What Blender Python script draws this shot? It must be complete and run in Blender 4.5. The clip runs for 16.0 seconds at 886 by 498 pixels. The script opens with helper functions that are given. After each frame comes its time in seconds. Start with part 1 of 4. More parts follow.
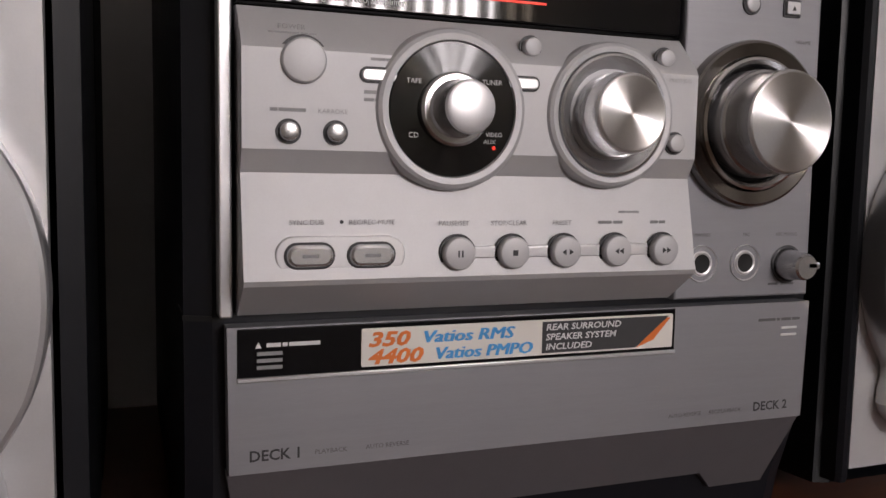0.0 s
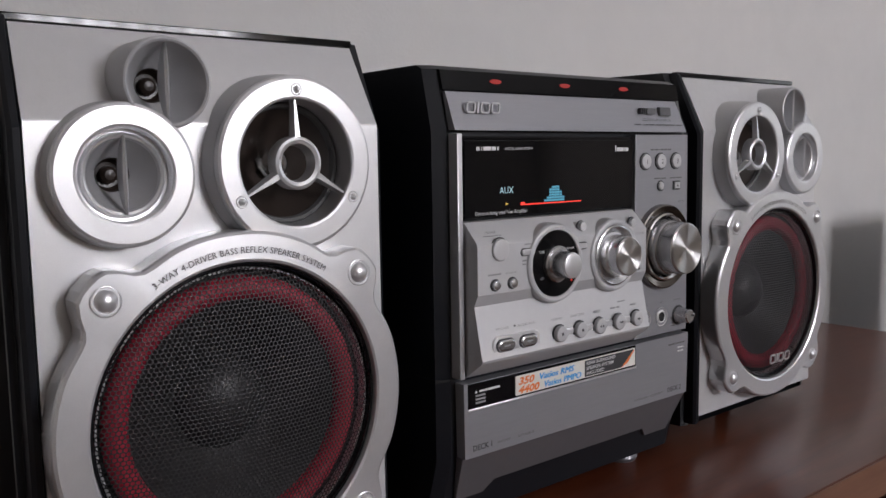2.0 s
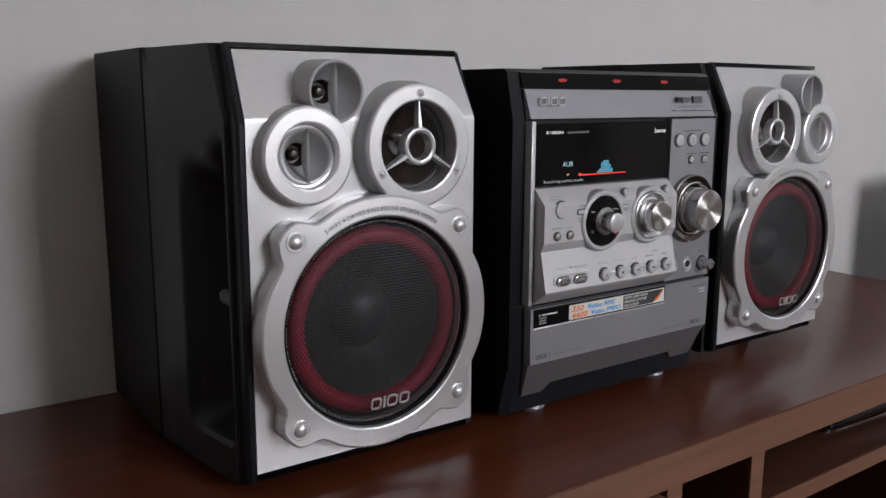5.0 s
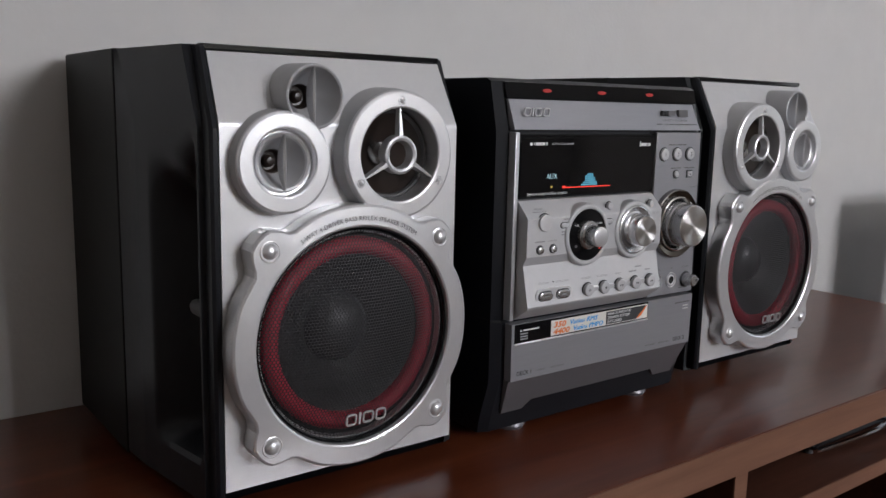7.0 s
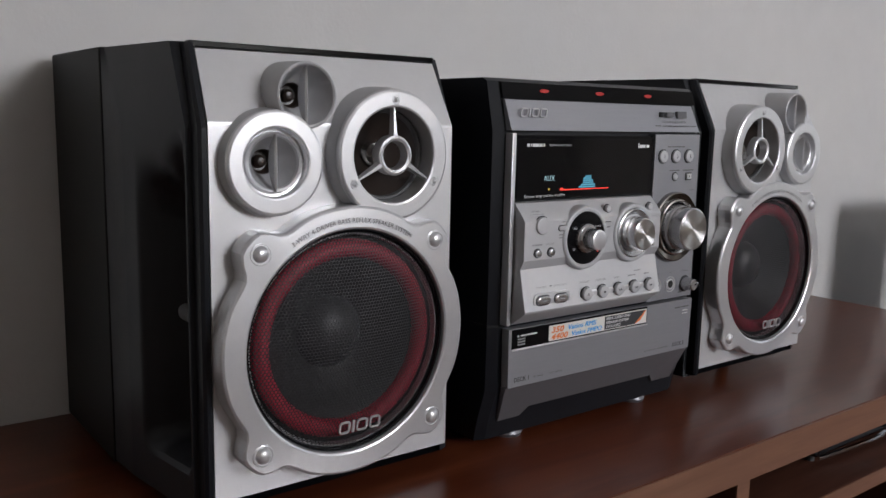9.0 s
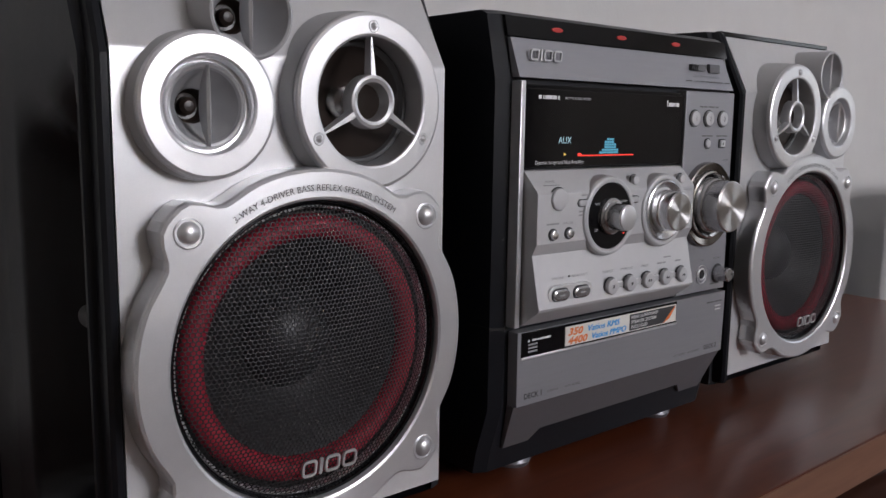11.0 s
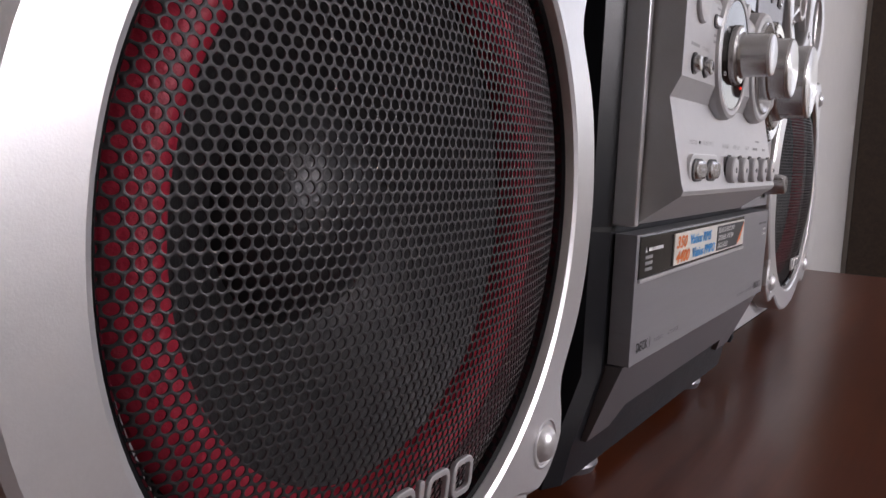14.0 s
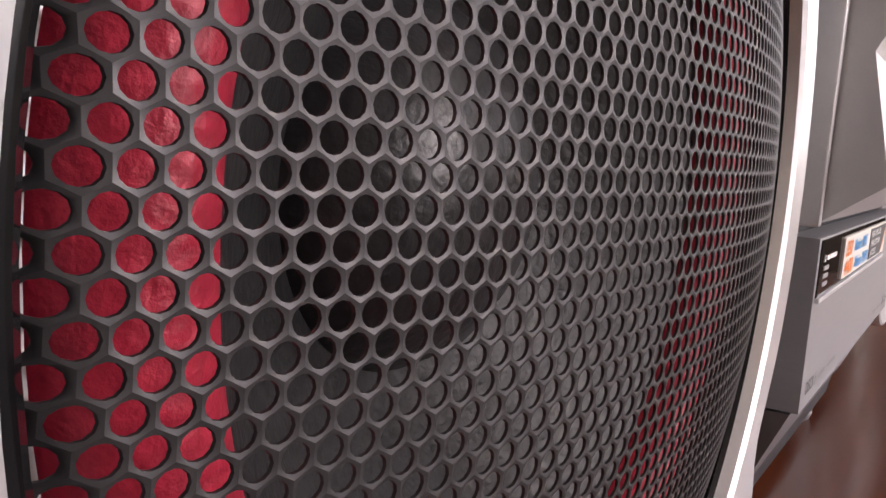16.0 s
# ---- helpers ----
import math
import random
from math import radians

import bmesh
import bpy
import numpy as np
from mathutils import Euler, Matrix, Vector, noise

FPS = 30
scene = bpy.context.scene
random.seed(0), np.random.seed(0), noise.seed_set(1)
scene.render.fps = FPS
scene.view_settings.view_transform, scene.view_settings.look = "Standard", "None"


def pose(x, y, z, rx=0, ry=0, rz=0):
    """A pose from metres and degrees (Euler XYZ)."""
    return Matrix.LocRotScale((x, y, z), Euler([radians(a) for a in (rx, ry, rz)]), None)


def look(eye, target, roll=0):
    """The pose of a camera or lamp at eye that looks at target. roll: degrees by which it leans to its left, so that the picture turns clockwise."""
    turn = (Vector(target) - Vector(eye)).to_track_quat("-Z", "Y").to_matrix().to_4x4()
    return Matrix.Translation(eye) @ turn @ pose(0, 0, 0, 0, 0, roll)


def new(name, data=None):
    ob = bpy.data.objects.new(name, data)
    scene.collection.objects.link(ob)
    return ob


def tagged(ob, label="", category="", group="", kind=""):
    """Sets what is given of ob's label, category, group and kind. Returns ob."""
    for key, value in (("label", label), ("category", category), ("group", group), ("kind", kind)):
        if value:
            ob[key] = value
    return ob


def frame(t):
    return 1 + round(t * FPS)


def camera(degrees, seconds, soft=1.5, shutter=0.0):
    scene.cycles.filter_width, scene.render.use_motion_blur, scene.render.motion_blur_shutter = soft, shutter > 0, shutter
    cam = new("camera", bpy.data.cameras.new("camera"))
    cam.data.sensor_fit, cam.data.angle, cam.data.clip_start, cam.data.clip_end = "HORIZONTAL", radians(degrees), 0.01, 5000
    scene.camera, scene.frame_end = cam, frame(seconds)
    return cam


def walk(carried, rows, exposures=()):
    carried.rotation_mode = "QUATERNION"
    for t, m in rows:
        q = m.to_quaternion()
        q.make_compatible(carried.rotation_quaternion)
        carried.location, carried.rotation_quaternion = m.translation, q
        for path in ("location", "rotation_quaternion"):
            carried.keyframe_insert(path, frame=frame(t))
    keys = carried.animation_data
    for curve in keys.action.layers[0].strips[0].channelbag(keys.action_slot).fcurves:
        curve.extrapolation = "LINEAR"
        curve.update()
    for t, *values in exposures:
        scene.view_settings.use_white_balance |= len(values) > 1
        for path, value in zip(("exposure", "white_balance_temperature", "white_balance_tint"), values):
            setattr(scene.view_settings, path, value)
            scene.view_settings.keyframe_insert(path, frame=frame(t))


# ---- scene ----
cam = camera(55.1, 16.0)
PATH = [
    (0, (-0.149, -0.269, 0.901), (0.553, 1.594, 0.71), 1.1),
    (0.5, (-0.174, -0.33, 0.942), (0.509, 1.546, 0.836), 0.8),
    (1, (-0.229, -0.384, 0.967), (0.654, 1.41, 0.931), 0.7),
    (1.5, (-0.358, -0.409, 0.988), (0.712, 1.279, 0.911), 0.6),
    (2, (-0.445, -0.387, 0.988), (0.809, 1.156, 0.772), -0.9),
    (2.5, (-0.506, -0.398, 1.001), (0.774, 1.12, 0.761), 0.3),
    (3, (-0.539, -0.468, 1.013), (0.714, 1.063, 0.724), -0.1),
    (3.5, (-0.573, -0.505, 1.02), (0.653, 1.033, 0.657), 0.3),
    (4, (-0.572, -0.514, 1.026), (0.577, 1.082, 0.659), -0.2),
    (6.5, (-0.56, -0.488, 1.016), (0.62, 1.092, 0.679), 1.2),
    (7, (-0.558, -0.491, 1.018), (0.633, 1.082, 0.692), 1.3),
    (7.5, (-0.558, -0.49, 1.018), (0.634, 1.084, 0.697), 1.3),
    (8, (-0.553, -0.487, 1.017), (0.644, 1.083, 0.701), 1.4),
    (8.5, (-0.551, -0.483, 1.014), (0.649, 1.086, 0.706), 1.3),
    (11, (-0.48, -0.358, 0.976), (0.8, 1.151, 0.683), 0.9),
    (11.5, (-0.43, -0.239, 0.923), (1.046, 1.08, 0.639), 0.0),
    (12, (-0.395, -0.137, 0.892), (1.124, 1.139, 0.639), -0.1),
    (12.5, (-0.388, -0.102, 0.875), (1.193, 1.094, 0.613), 0.8),
    (13, (-0.406, -0.1, 0.881), (1.262, 0.974, 0.626), 2.2),
    (13.5, (-0.408, -0.101, 0.881), (1.28, 0.942, 0.632), 2.2),
    (14, (-0.405, -0.1, 0.878), (1.291, 0.933, 0.639), 2.6),
    (14.5, (-0.403, -0.099, 0.878), (1.296, 0.93, 0.64), 2.8),
    (15, (-0.373, -0.071, 0.87), (1.318, 0.972, 0.644), 2.0),
    (15.5, (-0.353, -0.042, 0.871), (1.323, 1.018, 0.612), 3.2),
    (16, (-0.356, -0.039, 0.869), (1.324, 1.016, 0.612), 4.2),
]
EXPOSURES = [(0.0, -0.02, 7200, 15), (0.6, 0.15, 7300, 15), (1.0, 0.15, 7200, 14), (1.6, 0.2, 6800, 12), (2.4, 0.2, 6500, 9), (4.0, 0.25, 6500, 8), (8.5, 0.25, 6500, 7), (11.0, 0.15, 6500, 10), (12.0, 0.05, 6500, 16), (12.5, 0.7, 6500, 18), (13.1, 0.42, 6600, 15), (15.0, 0.67, 6800, 16), (15.6, 1.1, 7000, 17), (16.0, 1.6, 7300, 19)]
walk(cam, [(t, look(eye, target, roll)) for t, eye, target, roll in PATH], EXPOSURES)

# ---- world, sun, lights ----
world = bpy.data.worlds.new("world")
scene.world = world
world.use_nodes = True
wn = world.node_tree
sky = wn.nodes.new("ShaderNodeTexSky")
sky.sky_type, sky.sun_disc = "NISHITA", False
sky.sun_elevation, sky.sun_rotation = radians(40), radians(200)
wn.nodes["Background"].inputs["Strength"].default_value = 0.1
wn.links.new(sky.outputs[0], wn.nodes["Background"].inputs["Color"])


def area_lamp(name, place, target, sx, sy, watts, colour):
    lamp = bpy.data.lights.new(name, "AREA")
    lamp.shape, lamp.size, lamp.size_y, lamp.energy, lamp.color = "RECTANGLE", sx, sy, watts, colour
    ob = new(name, lamp)
    ob.matrix_world = look(place, target)
    return ob


ROOM_X0, ROOM_X1, ROOM_Y0, WALL_Y, ROOM_H = -1.9, 3.2, -3.2, 0.283, 2.5
# daylight that comes in through the window opening of the south wall
area_lamp("window_light", (0.9, ROOM_Y0 - 0.02, 1.8), (0.9, 0, 1.8), 0.95, 0.8, 100, (0.97, 0.965, 1.05))
# daylight through the window opening of the east wall
area_lamp("window_light_east", (ROOM_X1 + 0.03, -1.2, 1.58), (0, -1.2, 1.58), 1.1, 1.25, 5, (0.97, 0.965, 1.05))


# ---- materials ----
def mat(name, colour, rough=0.5, metal=0.0, spread=0.0, scale=40.0, bump=0.0, bump_scale=400.0, coat=0.0,
        stretch=(1, 1, 1), rough_spread=0.0, specular=0.5):
    m = bpy.data.materials.new(name)
    m.use_nodes = True
    nt = m.node_tree
    p = nt.nodes["Principled BSDF"]
    p.inputs["Roughness"].default_value, p.inputs["Metallic"].default_value = rough, metal
    p.inputs["Specular IOR Level"].default_value = specular
    p.inputs["Coat Weight"].default_value = coat
    p.inputs["Coat Roughness"].default_value = 0.2
    p.inputs["Base Color"].default_value = (*colour, 1)
    tc = nt.nodes.new("ShaderNodeTexCoord")
    mp = nt.nodes.new("ShaderNodeMapping")
    mp.inputs["Scale"].default_value = stretch
    nt.links.new(tc.outputs["Object"], mp.inputs[0])
    if spread or rough_spread:
        a = nt.nodes.new("ShaderNodeTexNoise")
        a.inputs["Scale"].default_value, a.inputs["Detail"].default_value = scale, 6
        b = nt.nodes.new("ShaderNodeTexNoise")
        b.inputs["Scale"].default_value, b.inputs["Detail"].default_value = scale / 9, 3
        mix = nt.nodes.new("ShaderNodeMath")
        mix.operation = "ADD"
        nt.links.new(mp.outputs[0], a.inputs["Vector"])
        nt.links.new(mp.outputs[0], b.inputs["Vector"])
        nt.links.new(a.outputs[0], mix.inputs[0])
        nt.links.new(b.outputs[0], mix.inputs[1])
        ramp = nt.nodes.new("ShaderNodeMapRange")
        ramp.inputs[1].default_value, ramp.inputs[2].default_value = 0.6, 1.4
        ramp.inputs[3].default_value, ramp.inputs[4].default_value = 1 - spread, 1 + spread
        nt.links.new(mix.outputs[0], ramp.inputs[0])
        vm = nt.nodes.new("ShaderNodeVectorMath")
        vm.operation = "SCALE"
        vm.inputs[0].default_value = colour
        nt.links.new(ramp.outputs[0], vm.inputs["Scale"])
        nt.links.new(vm.outputs[0], p.inputs["Base Color"])
        if rough_spread:
            rr = nt.nodes.new("ShaderNodeMapRange")
            rr.inputs[1].default_value, rr.inputs[2].default_value = 0.6, 1.4
            rr.inputs[3].default_value, rr.inputs[4].default_value = rough - rough_spread, rough + rough_spread
            nt.links.new(mix.outputs[0], rr.inputs[0])
            nt.links.new(rr.outputs[0], p.inputs["Roughness"])
    if bump:
        c = nt.nodes.new("ShaderNodeTexNoise")
        c.inputs["Scale"].default_value, c.inputs["Detail"].default_value = bump_scale, 4
        nt.links.new(mp.outputs[0], c.inputs["Vector"])
        bn = nt.nodes.new("ShaderNodeBump")
        bn.inputs["Strength"].default_value, bn.inputs["Distance"].default_value = bump, 0.001
        nt.links.new(c.outputs[0], bn.inputs["Height"])
        nt.links.new(bn.outputs[0], p.inputs["Normal"])
    return m


def glow(name, colour, strength):
    m = bpy.data.materials.new(name)
    m.use_nodes = True
    p = m.node_tree.nodes["Principled BSDF"]
    p.inputs["Base Color"].default_value = (*[c * 0.3 for c in colour], 1)
    p.inputs["Emission Color"].default_value = (*colour, 1)
    p.inputs["Emission Strength"].default_value = strength
    return m


def spun(name, colour, rough):
    """Turned aluminium: the fine grooves run round the axis, which fans the highlights out."""
    m = mat(name, colour, rough, 1.0, 0.04, 900)
    nt = m.node_tree
    p = nt.nodes["Principled BSDF"]
    p.inputs["Anisotropic"].default_value = 0.95
    p.inputs["Anisotropic Rotation"].default_value = 0.25
    tan = nt.nodes.new("ShaderNodeTangent")
    tan.direction_type, tan.axis = "RADIAL", "Y"
    nt.links.new(tan.outputs[0], p.inputs["Tangent"])
    return m


def wood(name, dark, light, rough, coat):
    m = mat(name, dark, rough, 0, 0, coat=coat, specular=0.28)
    nt = m.node_tree
    p = nt.nodes["Principled BSDF"]
    tc = nt.nodes.new("ShaderNodeTexCoord")
    mp = nt.nodes.new("ShaderNodeMapping")
    mp.inputs["Scale"].default_value = (1.2, 16, 16)
    nt.links.new(tc.outputs["Object"], mp.inputs[0])
    n1 = nt.nodes.new("ShaderNodeTexNoise")
    n1.inputs["Scale"].default_value, n1.inputs["Detail"].default_value, n1.inputs["Distortion"].default_value = 3.0, 8, 1.2
    n2 = nt.nodes.new("ShaderNodeTexNoise")
    n2.inputs["Scale"].default_value, n2.inputs["Detail"].default_value = 26, 5
    nt.links.new(mp.outputs[0], n1.inputs["Vector"])
    nt.links.new(mp.outputs[0], n2.inputs["Vector"])
    add = nt.nodes.new("ShaderNodeMath")
    add.operation = "MULTIPLY_ADD"
    add.inputs[1].default_value = 0.35
    nt.links.new(n2.outputs[0], add.inputs[0])
    nt.links.new(n1.outputs[0], add.inputs[2])
    ramp = nt.nodes.new("ShaderNodeValToRGB")
    ramp.color_ramp.elements[0].position, ramp.color_ramp.elements[0].color = 0.42, (*dark, 1)
    ramp.color_ramp.elements[1].position, ramp.color_ramp.elements[1].color = 0.95, (*light, 1)
    nt.links.new(add.outputs[0], ramp.inputs[0])
    nt.links.new(ramp.outputs[0], p.inputs["Base Color"])
    bn = nt.nodes.new("ShaderNodeBump")
    bn.inputs["Strength"].default_value, bn.inputs["Distance"].default_value = 0.05, 0.0004
    nt.links.new(n2.outputs[0], bn.inputs["Height"])
    nt.links.new(bn.outputs[0], p.inputs["Normal"])
    return m


SILVER = mat("silver_paint", (0.69, 0.69, 0.7), 0.36, 0.5, 0.03, 1400, 0.05, 2500)
SILVER_LIGHT = mat("bright_silver_paint", (0.7, 0.7, 0.715), 0.34, 0.7, 0.03, 1400, 0.04, 2500)
SILVER_DECK = mat("brushed_silver_paint", (0.31, 0.31, 0.33), 0.42, 0.5, 0.04, 300, 0.03, 900, stretch=(1, 1, 14))
FASCIA = mat("satin_silver_paint", (0.52, 0.52, 0.53), 0.5, 0.3, 0.03, 1400, 0.03, 2500)
SILVER_DARK = mat("dark_silver_paint", (0.2, 0.195, 0.21), 0.38, 0.55, 0.03, 1200)
HORN = mat("horn_silver_paint", (0.47, 0.47, 0.48), 0.42, 0.25, 0.03, 1200)
CHROME = mat("chrome", (0.8, 0.79, 0.78), 0.08, 1.0, 0.02, 80)
SMOKED = mat("smoked_chrome", (0.29, 0.275, 0.265), 0.14, 1.0, 0.03, 60)
SPUN = spun("turned_aluminium", (0.74, 0.73, 0.73), 0.3)
BRUSHED = mat("brushed_aluminium", (0.62, 0.62, 0.63), 0.25, 0.9, 0.03, 500, stretch=(1, 20, 1))
BLACK = mat("black_plastic", (0.0098, 0.0108, 0.0138), 0.36, 0, 0.1, 300, 0.05, 1600, rough_spread=0.04, specular=0.3)
BLACK_GLOSS = mat("glossy_black_plastic", (0.006, 0.006, 0.007), 0.07, 0, 0.1, 60, rough_spread=0.02, specular=0.3)
VINYL = mat("black_ash_vinyl", (0.0065, 0.006, 0.0055), 0.5, 0, 0.3, 60, 0.3, 220, stretch=(6, 6, 0.5), specular=0.2)
GLASS = mat("display_glass", (0.004, 0.004, 0.005), 0.04, 0, specular=0.45)
HOLE = mat("dark_cavity", (0.006, 0.006, 0.006), 0.7, 0, 0.1, 100)
GRILLE = mat("painted_steel_mesh", (0.05, 0.0485, 0.051), 0.5, 0.6, 0.12, 500)
CONE = mat("grey_paper_cone", (0.013, 0.0128, 0.014), 0.5, 0, 0.18, 120, 0.4, 500)
CAP = mat("dust_cap_felt", (0.02, 0.02, 0.022), 0.36, 0, 0.15, 150, 0.25, 600)
SURROUND = mat("red_foam_surround", (0.45, 0.016, 0.045), 0.5, 0, 0.12, 200, 0.3, 900)
BROWN_CONE = mat("brown_mid_cone", (0.028, 0.019, 0.015), 0.35, 0, 0.2, 80, 0.1, 500)
RUBBER = mat("grey_rubber", (0.1, 0.1, 0.1), 0.6, 0, 0.1, 200)
INK = mat("black_print", (0.035, 0.035, 0.038), 0.5, 0, 0.1, 300)
INK_SOFT = mat("soft_black_print", (0.11, 0.108, 0.112), 0.5, 0, 0.1, 300)
INK_GREY = mat("grey_print", (0.28, 0.28, 0.285), 0.5, 0, 0.1, 300)
INK_WHITE = mat("white_print", (0.7, 0.7, 0.7), 0.5, 0, 0.05, 300)
ORANGE = mat("orange_print", (0.8, 0.2, 0.04), 0.4, 0, 0.06, 200)
BLUE = mat("blue_print", (0.06, 0.36, 0.75), 0.4, 0, 0.06, 200)
STICKER = mat("white_sticker", (0.8, 0.77, 0.72), 0.35, 0, 0.03, 100)
CYAN_LIGHT = glow("display_cyan", (0.5, 0.78, 0.88), 0.45)
BLUE_LIGHT = glow("display_blue", (0.12, 0.5, 0.7), 0.4)
RED_LIGHT = glow("display_red", (1.0, 0.05, 0.03), 0.8)
LED = glow("red_led", (1.0, 0.05, 0.04), 0.1)
YELLOW_LIGHT = glow("display_yellow", (0.9, 0.6, 0.1), 0.4)
TABLE_TOP = wood("mahogany_veneer", (0.070, 0.0150, 0.0064), (0.130, 0.0350, 0.0145), 0.28, 0.1)
TABLE_EDGE = wood("brown_edge_band", (0.155, 0.072, 0.046), (0.215, 0.108, 0.07), 0.42, 0.1)
CARCASS = wood("dark_carcass_veneer", (0.05, 0.018, 0.011), (0.09, 0.034, 0.021), 0.45, 0.1)
WALL = mat("wall_paint", (0.62, 0.61, 0.60), 0.85, 0, 0.03, 30, 0.25, 260)
# invented beige for the unseen walls, darker than WALL to cut bounced light
ROOM_WALL = mat("unseen_wall_beige", (0.5, 0.46, 0.41), 0.85, 0, 0.03, 30, 0.25, 260)
CEIL = mat("ceiling_paint", (0.66, 0.65, 0.63), 0.9, 0, 0.02, 20, 0.2, 200)
FLOOR = wood("brown_floor", (0.05, 0.028, 0.018), (0.085, 0.05, 0.032), 0.45, 0.05)
CURTAIN = mat("cream_curtain", (0.7, 0.62, 0.5), 0.9, 0, 0.08, 60, 0.3, 900)
DARK_DOOR = wood("dark_door_wood", (0.025, 0.016, 0.011), (0.05, 0.032, 0.02), 0.4, 0.2)
FRAME_WHITE = mat("white_frame_paint", (0.75, 0.74, 0.72), 0.4, 0, 0.02, 60)


# ---- mesh helpers ----
def base_of(ob):
    v = Vector((0, 0, 0))
    while ob:
        v += ob.location
        ob = ob.parent
    return v


def part(name, geo, material, parent=None, label="", angle=23):
    """One mesh object from (verts, faces) in world metres, under its thing."""
    verts, faces = geo
    off = base_of(parent)
    me = bpy.data.meshes.new(name)
    me.from_pydata([(v[0] - off.x, v[1] - off.y, v[2] - off.z) for v in verts], [], faces)
    bm = bmesh.new()
    bm.from_mesh(me)
    bmesh.ops.recalc_face_normals(bm, faces=bm.faces)
    bm.to_mesh(me)
    bm.free()
    me.polygons.foreach_set("use_smooth", [True] * len(me.polygons))
    me.set_sharp_from_angle(angle=radians(angle))
    me.materials.append(material)
    ob = new(name, me)
    ob.parent = parent
    if label:
        ob["label"] = label
    return ob


def thing(name, place, label, category, group="", kind=""):
    ob = new(name)
    ob.empty_display_size = 0.02
    ob.location = place
    return tagged(ob, label, category, group, kind)


def loft(loops, cap0=True, cap1=True, closed=True):
    n = len(loops[0])
    verts = [tuple(p) for lp in loops for p in lp]
    faces = []
    for i in range(len(loops) - 1):
        for j in range(n if closed else n - 1):
            k = (j + 1) % n
            faces.append((i * n + j, i * n + k, (i + 1) * n + k, (i + 1) * n + j))
    if cap0:
        faces.append(tuple(range(n - 1, -1, -1)))
    if cap1:
        faces.append(tuple(range((len(loops) - 1) * n, len(loops) * n)))
    return verts, faces


def join(*geos):
    verts, faces = [], []
    for v, f in geos:
        o = len(verts)
        verts += list(v)
        faces += [tuple(i + o for i in q) for q in f]
    return verts, faces


def lathe(cx, cz, profile, seg=48, cap0=False, cap1=False):
    """Turned round an axis along y: profile of (radius, y)."""
    return loft([[(cx + r * math.cos(a), y, cz + r * math.sin(a)) for a in (2 * math.pi * i / seg for i in range(seg))]
                 for r, y in profile], cap0, cap1)


def post(cx, cy, profile, seg=24):
    """Turned round an upright axis: profile of (radius, z)."""
    return loft([[(cx + r * math.cos(a), cy + r * math.sin(a), z) for a in (2 * math.pi * i / seg for i in range(seg))]
                 for r, z in profile])


def box(x0, x1, y0, y1, z0, z1, b=0.0):
    """A block with all edges rounded by b."""
    if b <= 0:
        return loft([[(x0, y0, z), (x1, y0, z), (x1, y1, z), (x0, y1, z)] for z in (z0, z1)])

    def rect(i, z):
        a0, a1, b0, b1 = x0 + i, x1 - i, y0 + i, y1 - i
        r = b - i if i < b else 0
        r = max(r, b * 0.25)
        return [(a0 + r, b0, z), (a1 - r, b0, z), (a1 - r * 0.3, b0 + r * 0.3, z), (a1, b0 + r, z), (a1, b1 - r, z), (a1 - r * 0.3, b1 - r * 0.3, z),
                (a1 - r, b1, z), (a0 + r, b1, z), (a0 + r * 0.3, b1 - r * 0.3, z), (a0, b1 - r, z), (a0, b0 + r, z), (a0 + r * 0.3, b0 + r * 0.3, z)]
    return loft([rect(b, z0), rect(b * 0.3, z0 + b * 0.3), rect(0, z0 + b), rect(0, z1 - b), rect(b * 0.3, z1 - b * 0.3), rect(b, z1)])


def plate(outline, y_back, y_front, b=0.0006):
    """A flat plate that faces -y: outline of (x, z), front edge softened by b."""
    n = len(outline)

    def shrink(d):
        out = []
        for i in range(n):
            (x0, z0), (x1, z1), (x2, z2) = outline[i - 1], outline[i], outline[(i + 1) % n]
            a, c = Vector((x1 - x0, z1 - z0)), Vector((x2 - x1, z2 - z1))
            if a.length < 1e-9 or c.length < 1e-9:
                out.append((x1, z1))
                continue
            a.normalize()
            c.normalize()
            m = Vector((-(a.y + c.y), a.x + c.x))
            if m.length < 1e-6:
                out.append((x1, z1))
                continue
            m.normalize()
            k = max(0.35, m.x * -a.y + m.y * a.x)
            sgn = 1 if area > 0 else -1
            out.append((x1 + sgn * m.x * d / k, z1 + sgn * m.y * d / k))
        return out
    area = sum(outline[i - 1][0] * outline[i][1] - outline[i][0] * outline[i - 1][1] for i in range(n))
    rows = [(0, y_back), (0, y_front + b), (b * 0.3, y_front + b * 0.3), (b, y_front)]
    return loft([[(x, y, z) for x, z in shrink(d)] for d, y in rows])


def rounded(x0, x1, z0, z1, r, seg=5):
    pts = []
    for cx, cz, a0 in ((x1 - r, z0 + r, -90), (x1 - r, z1 - r, 0), (x0 + r, z1 - r, 90), (x0 + r, z0 + r, 180)):
        for i in range(seg + 1):
            a = radians(a0 + 90 * i / seg)
            pts.append((cx + r * math.cos(a), cz + r * math.sin(a)))
    return pts


def ellipse(cx, cz, rx, rz, seg=28):
    return [(cx + rx * math.cos(2 * math.pi * i / seg), cz + rz * math.sin(2 * math.pi * i / seg)) for i in range(seg)]


def side_prism(profile, x0, x1):
    """A bar along x with a cross-section of (y, z)."""
    return loft([[(x, y, z) for y, z in profile] for x in (x0, x1)])


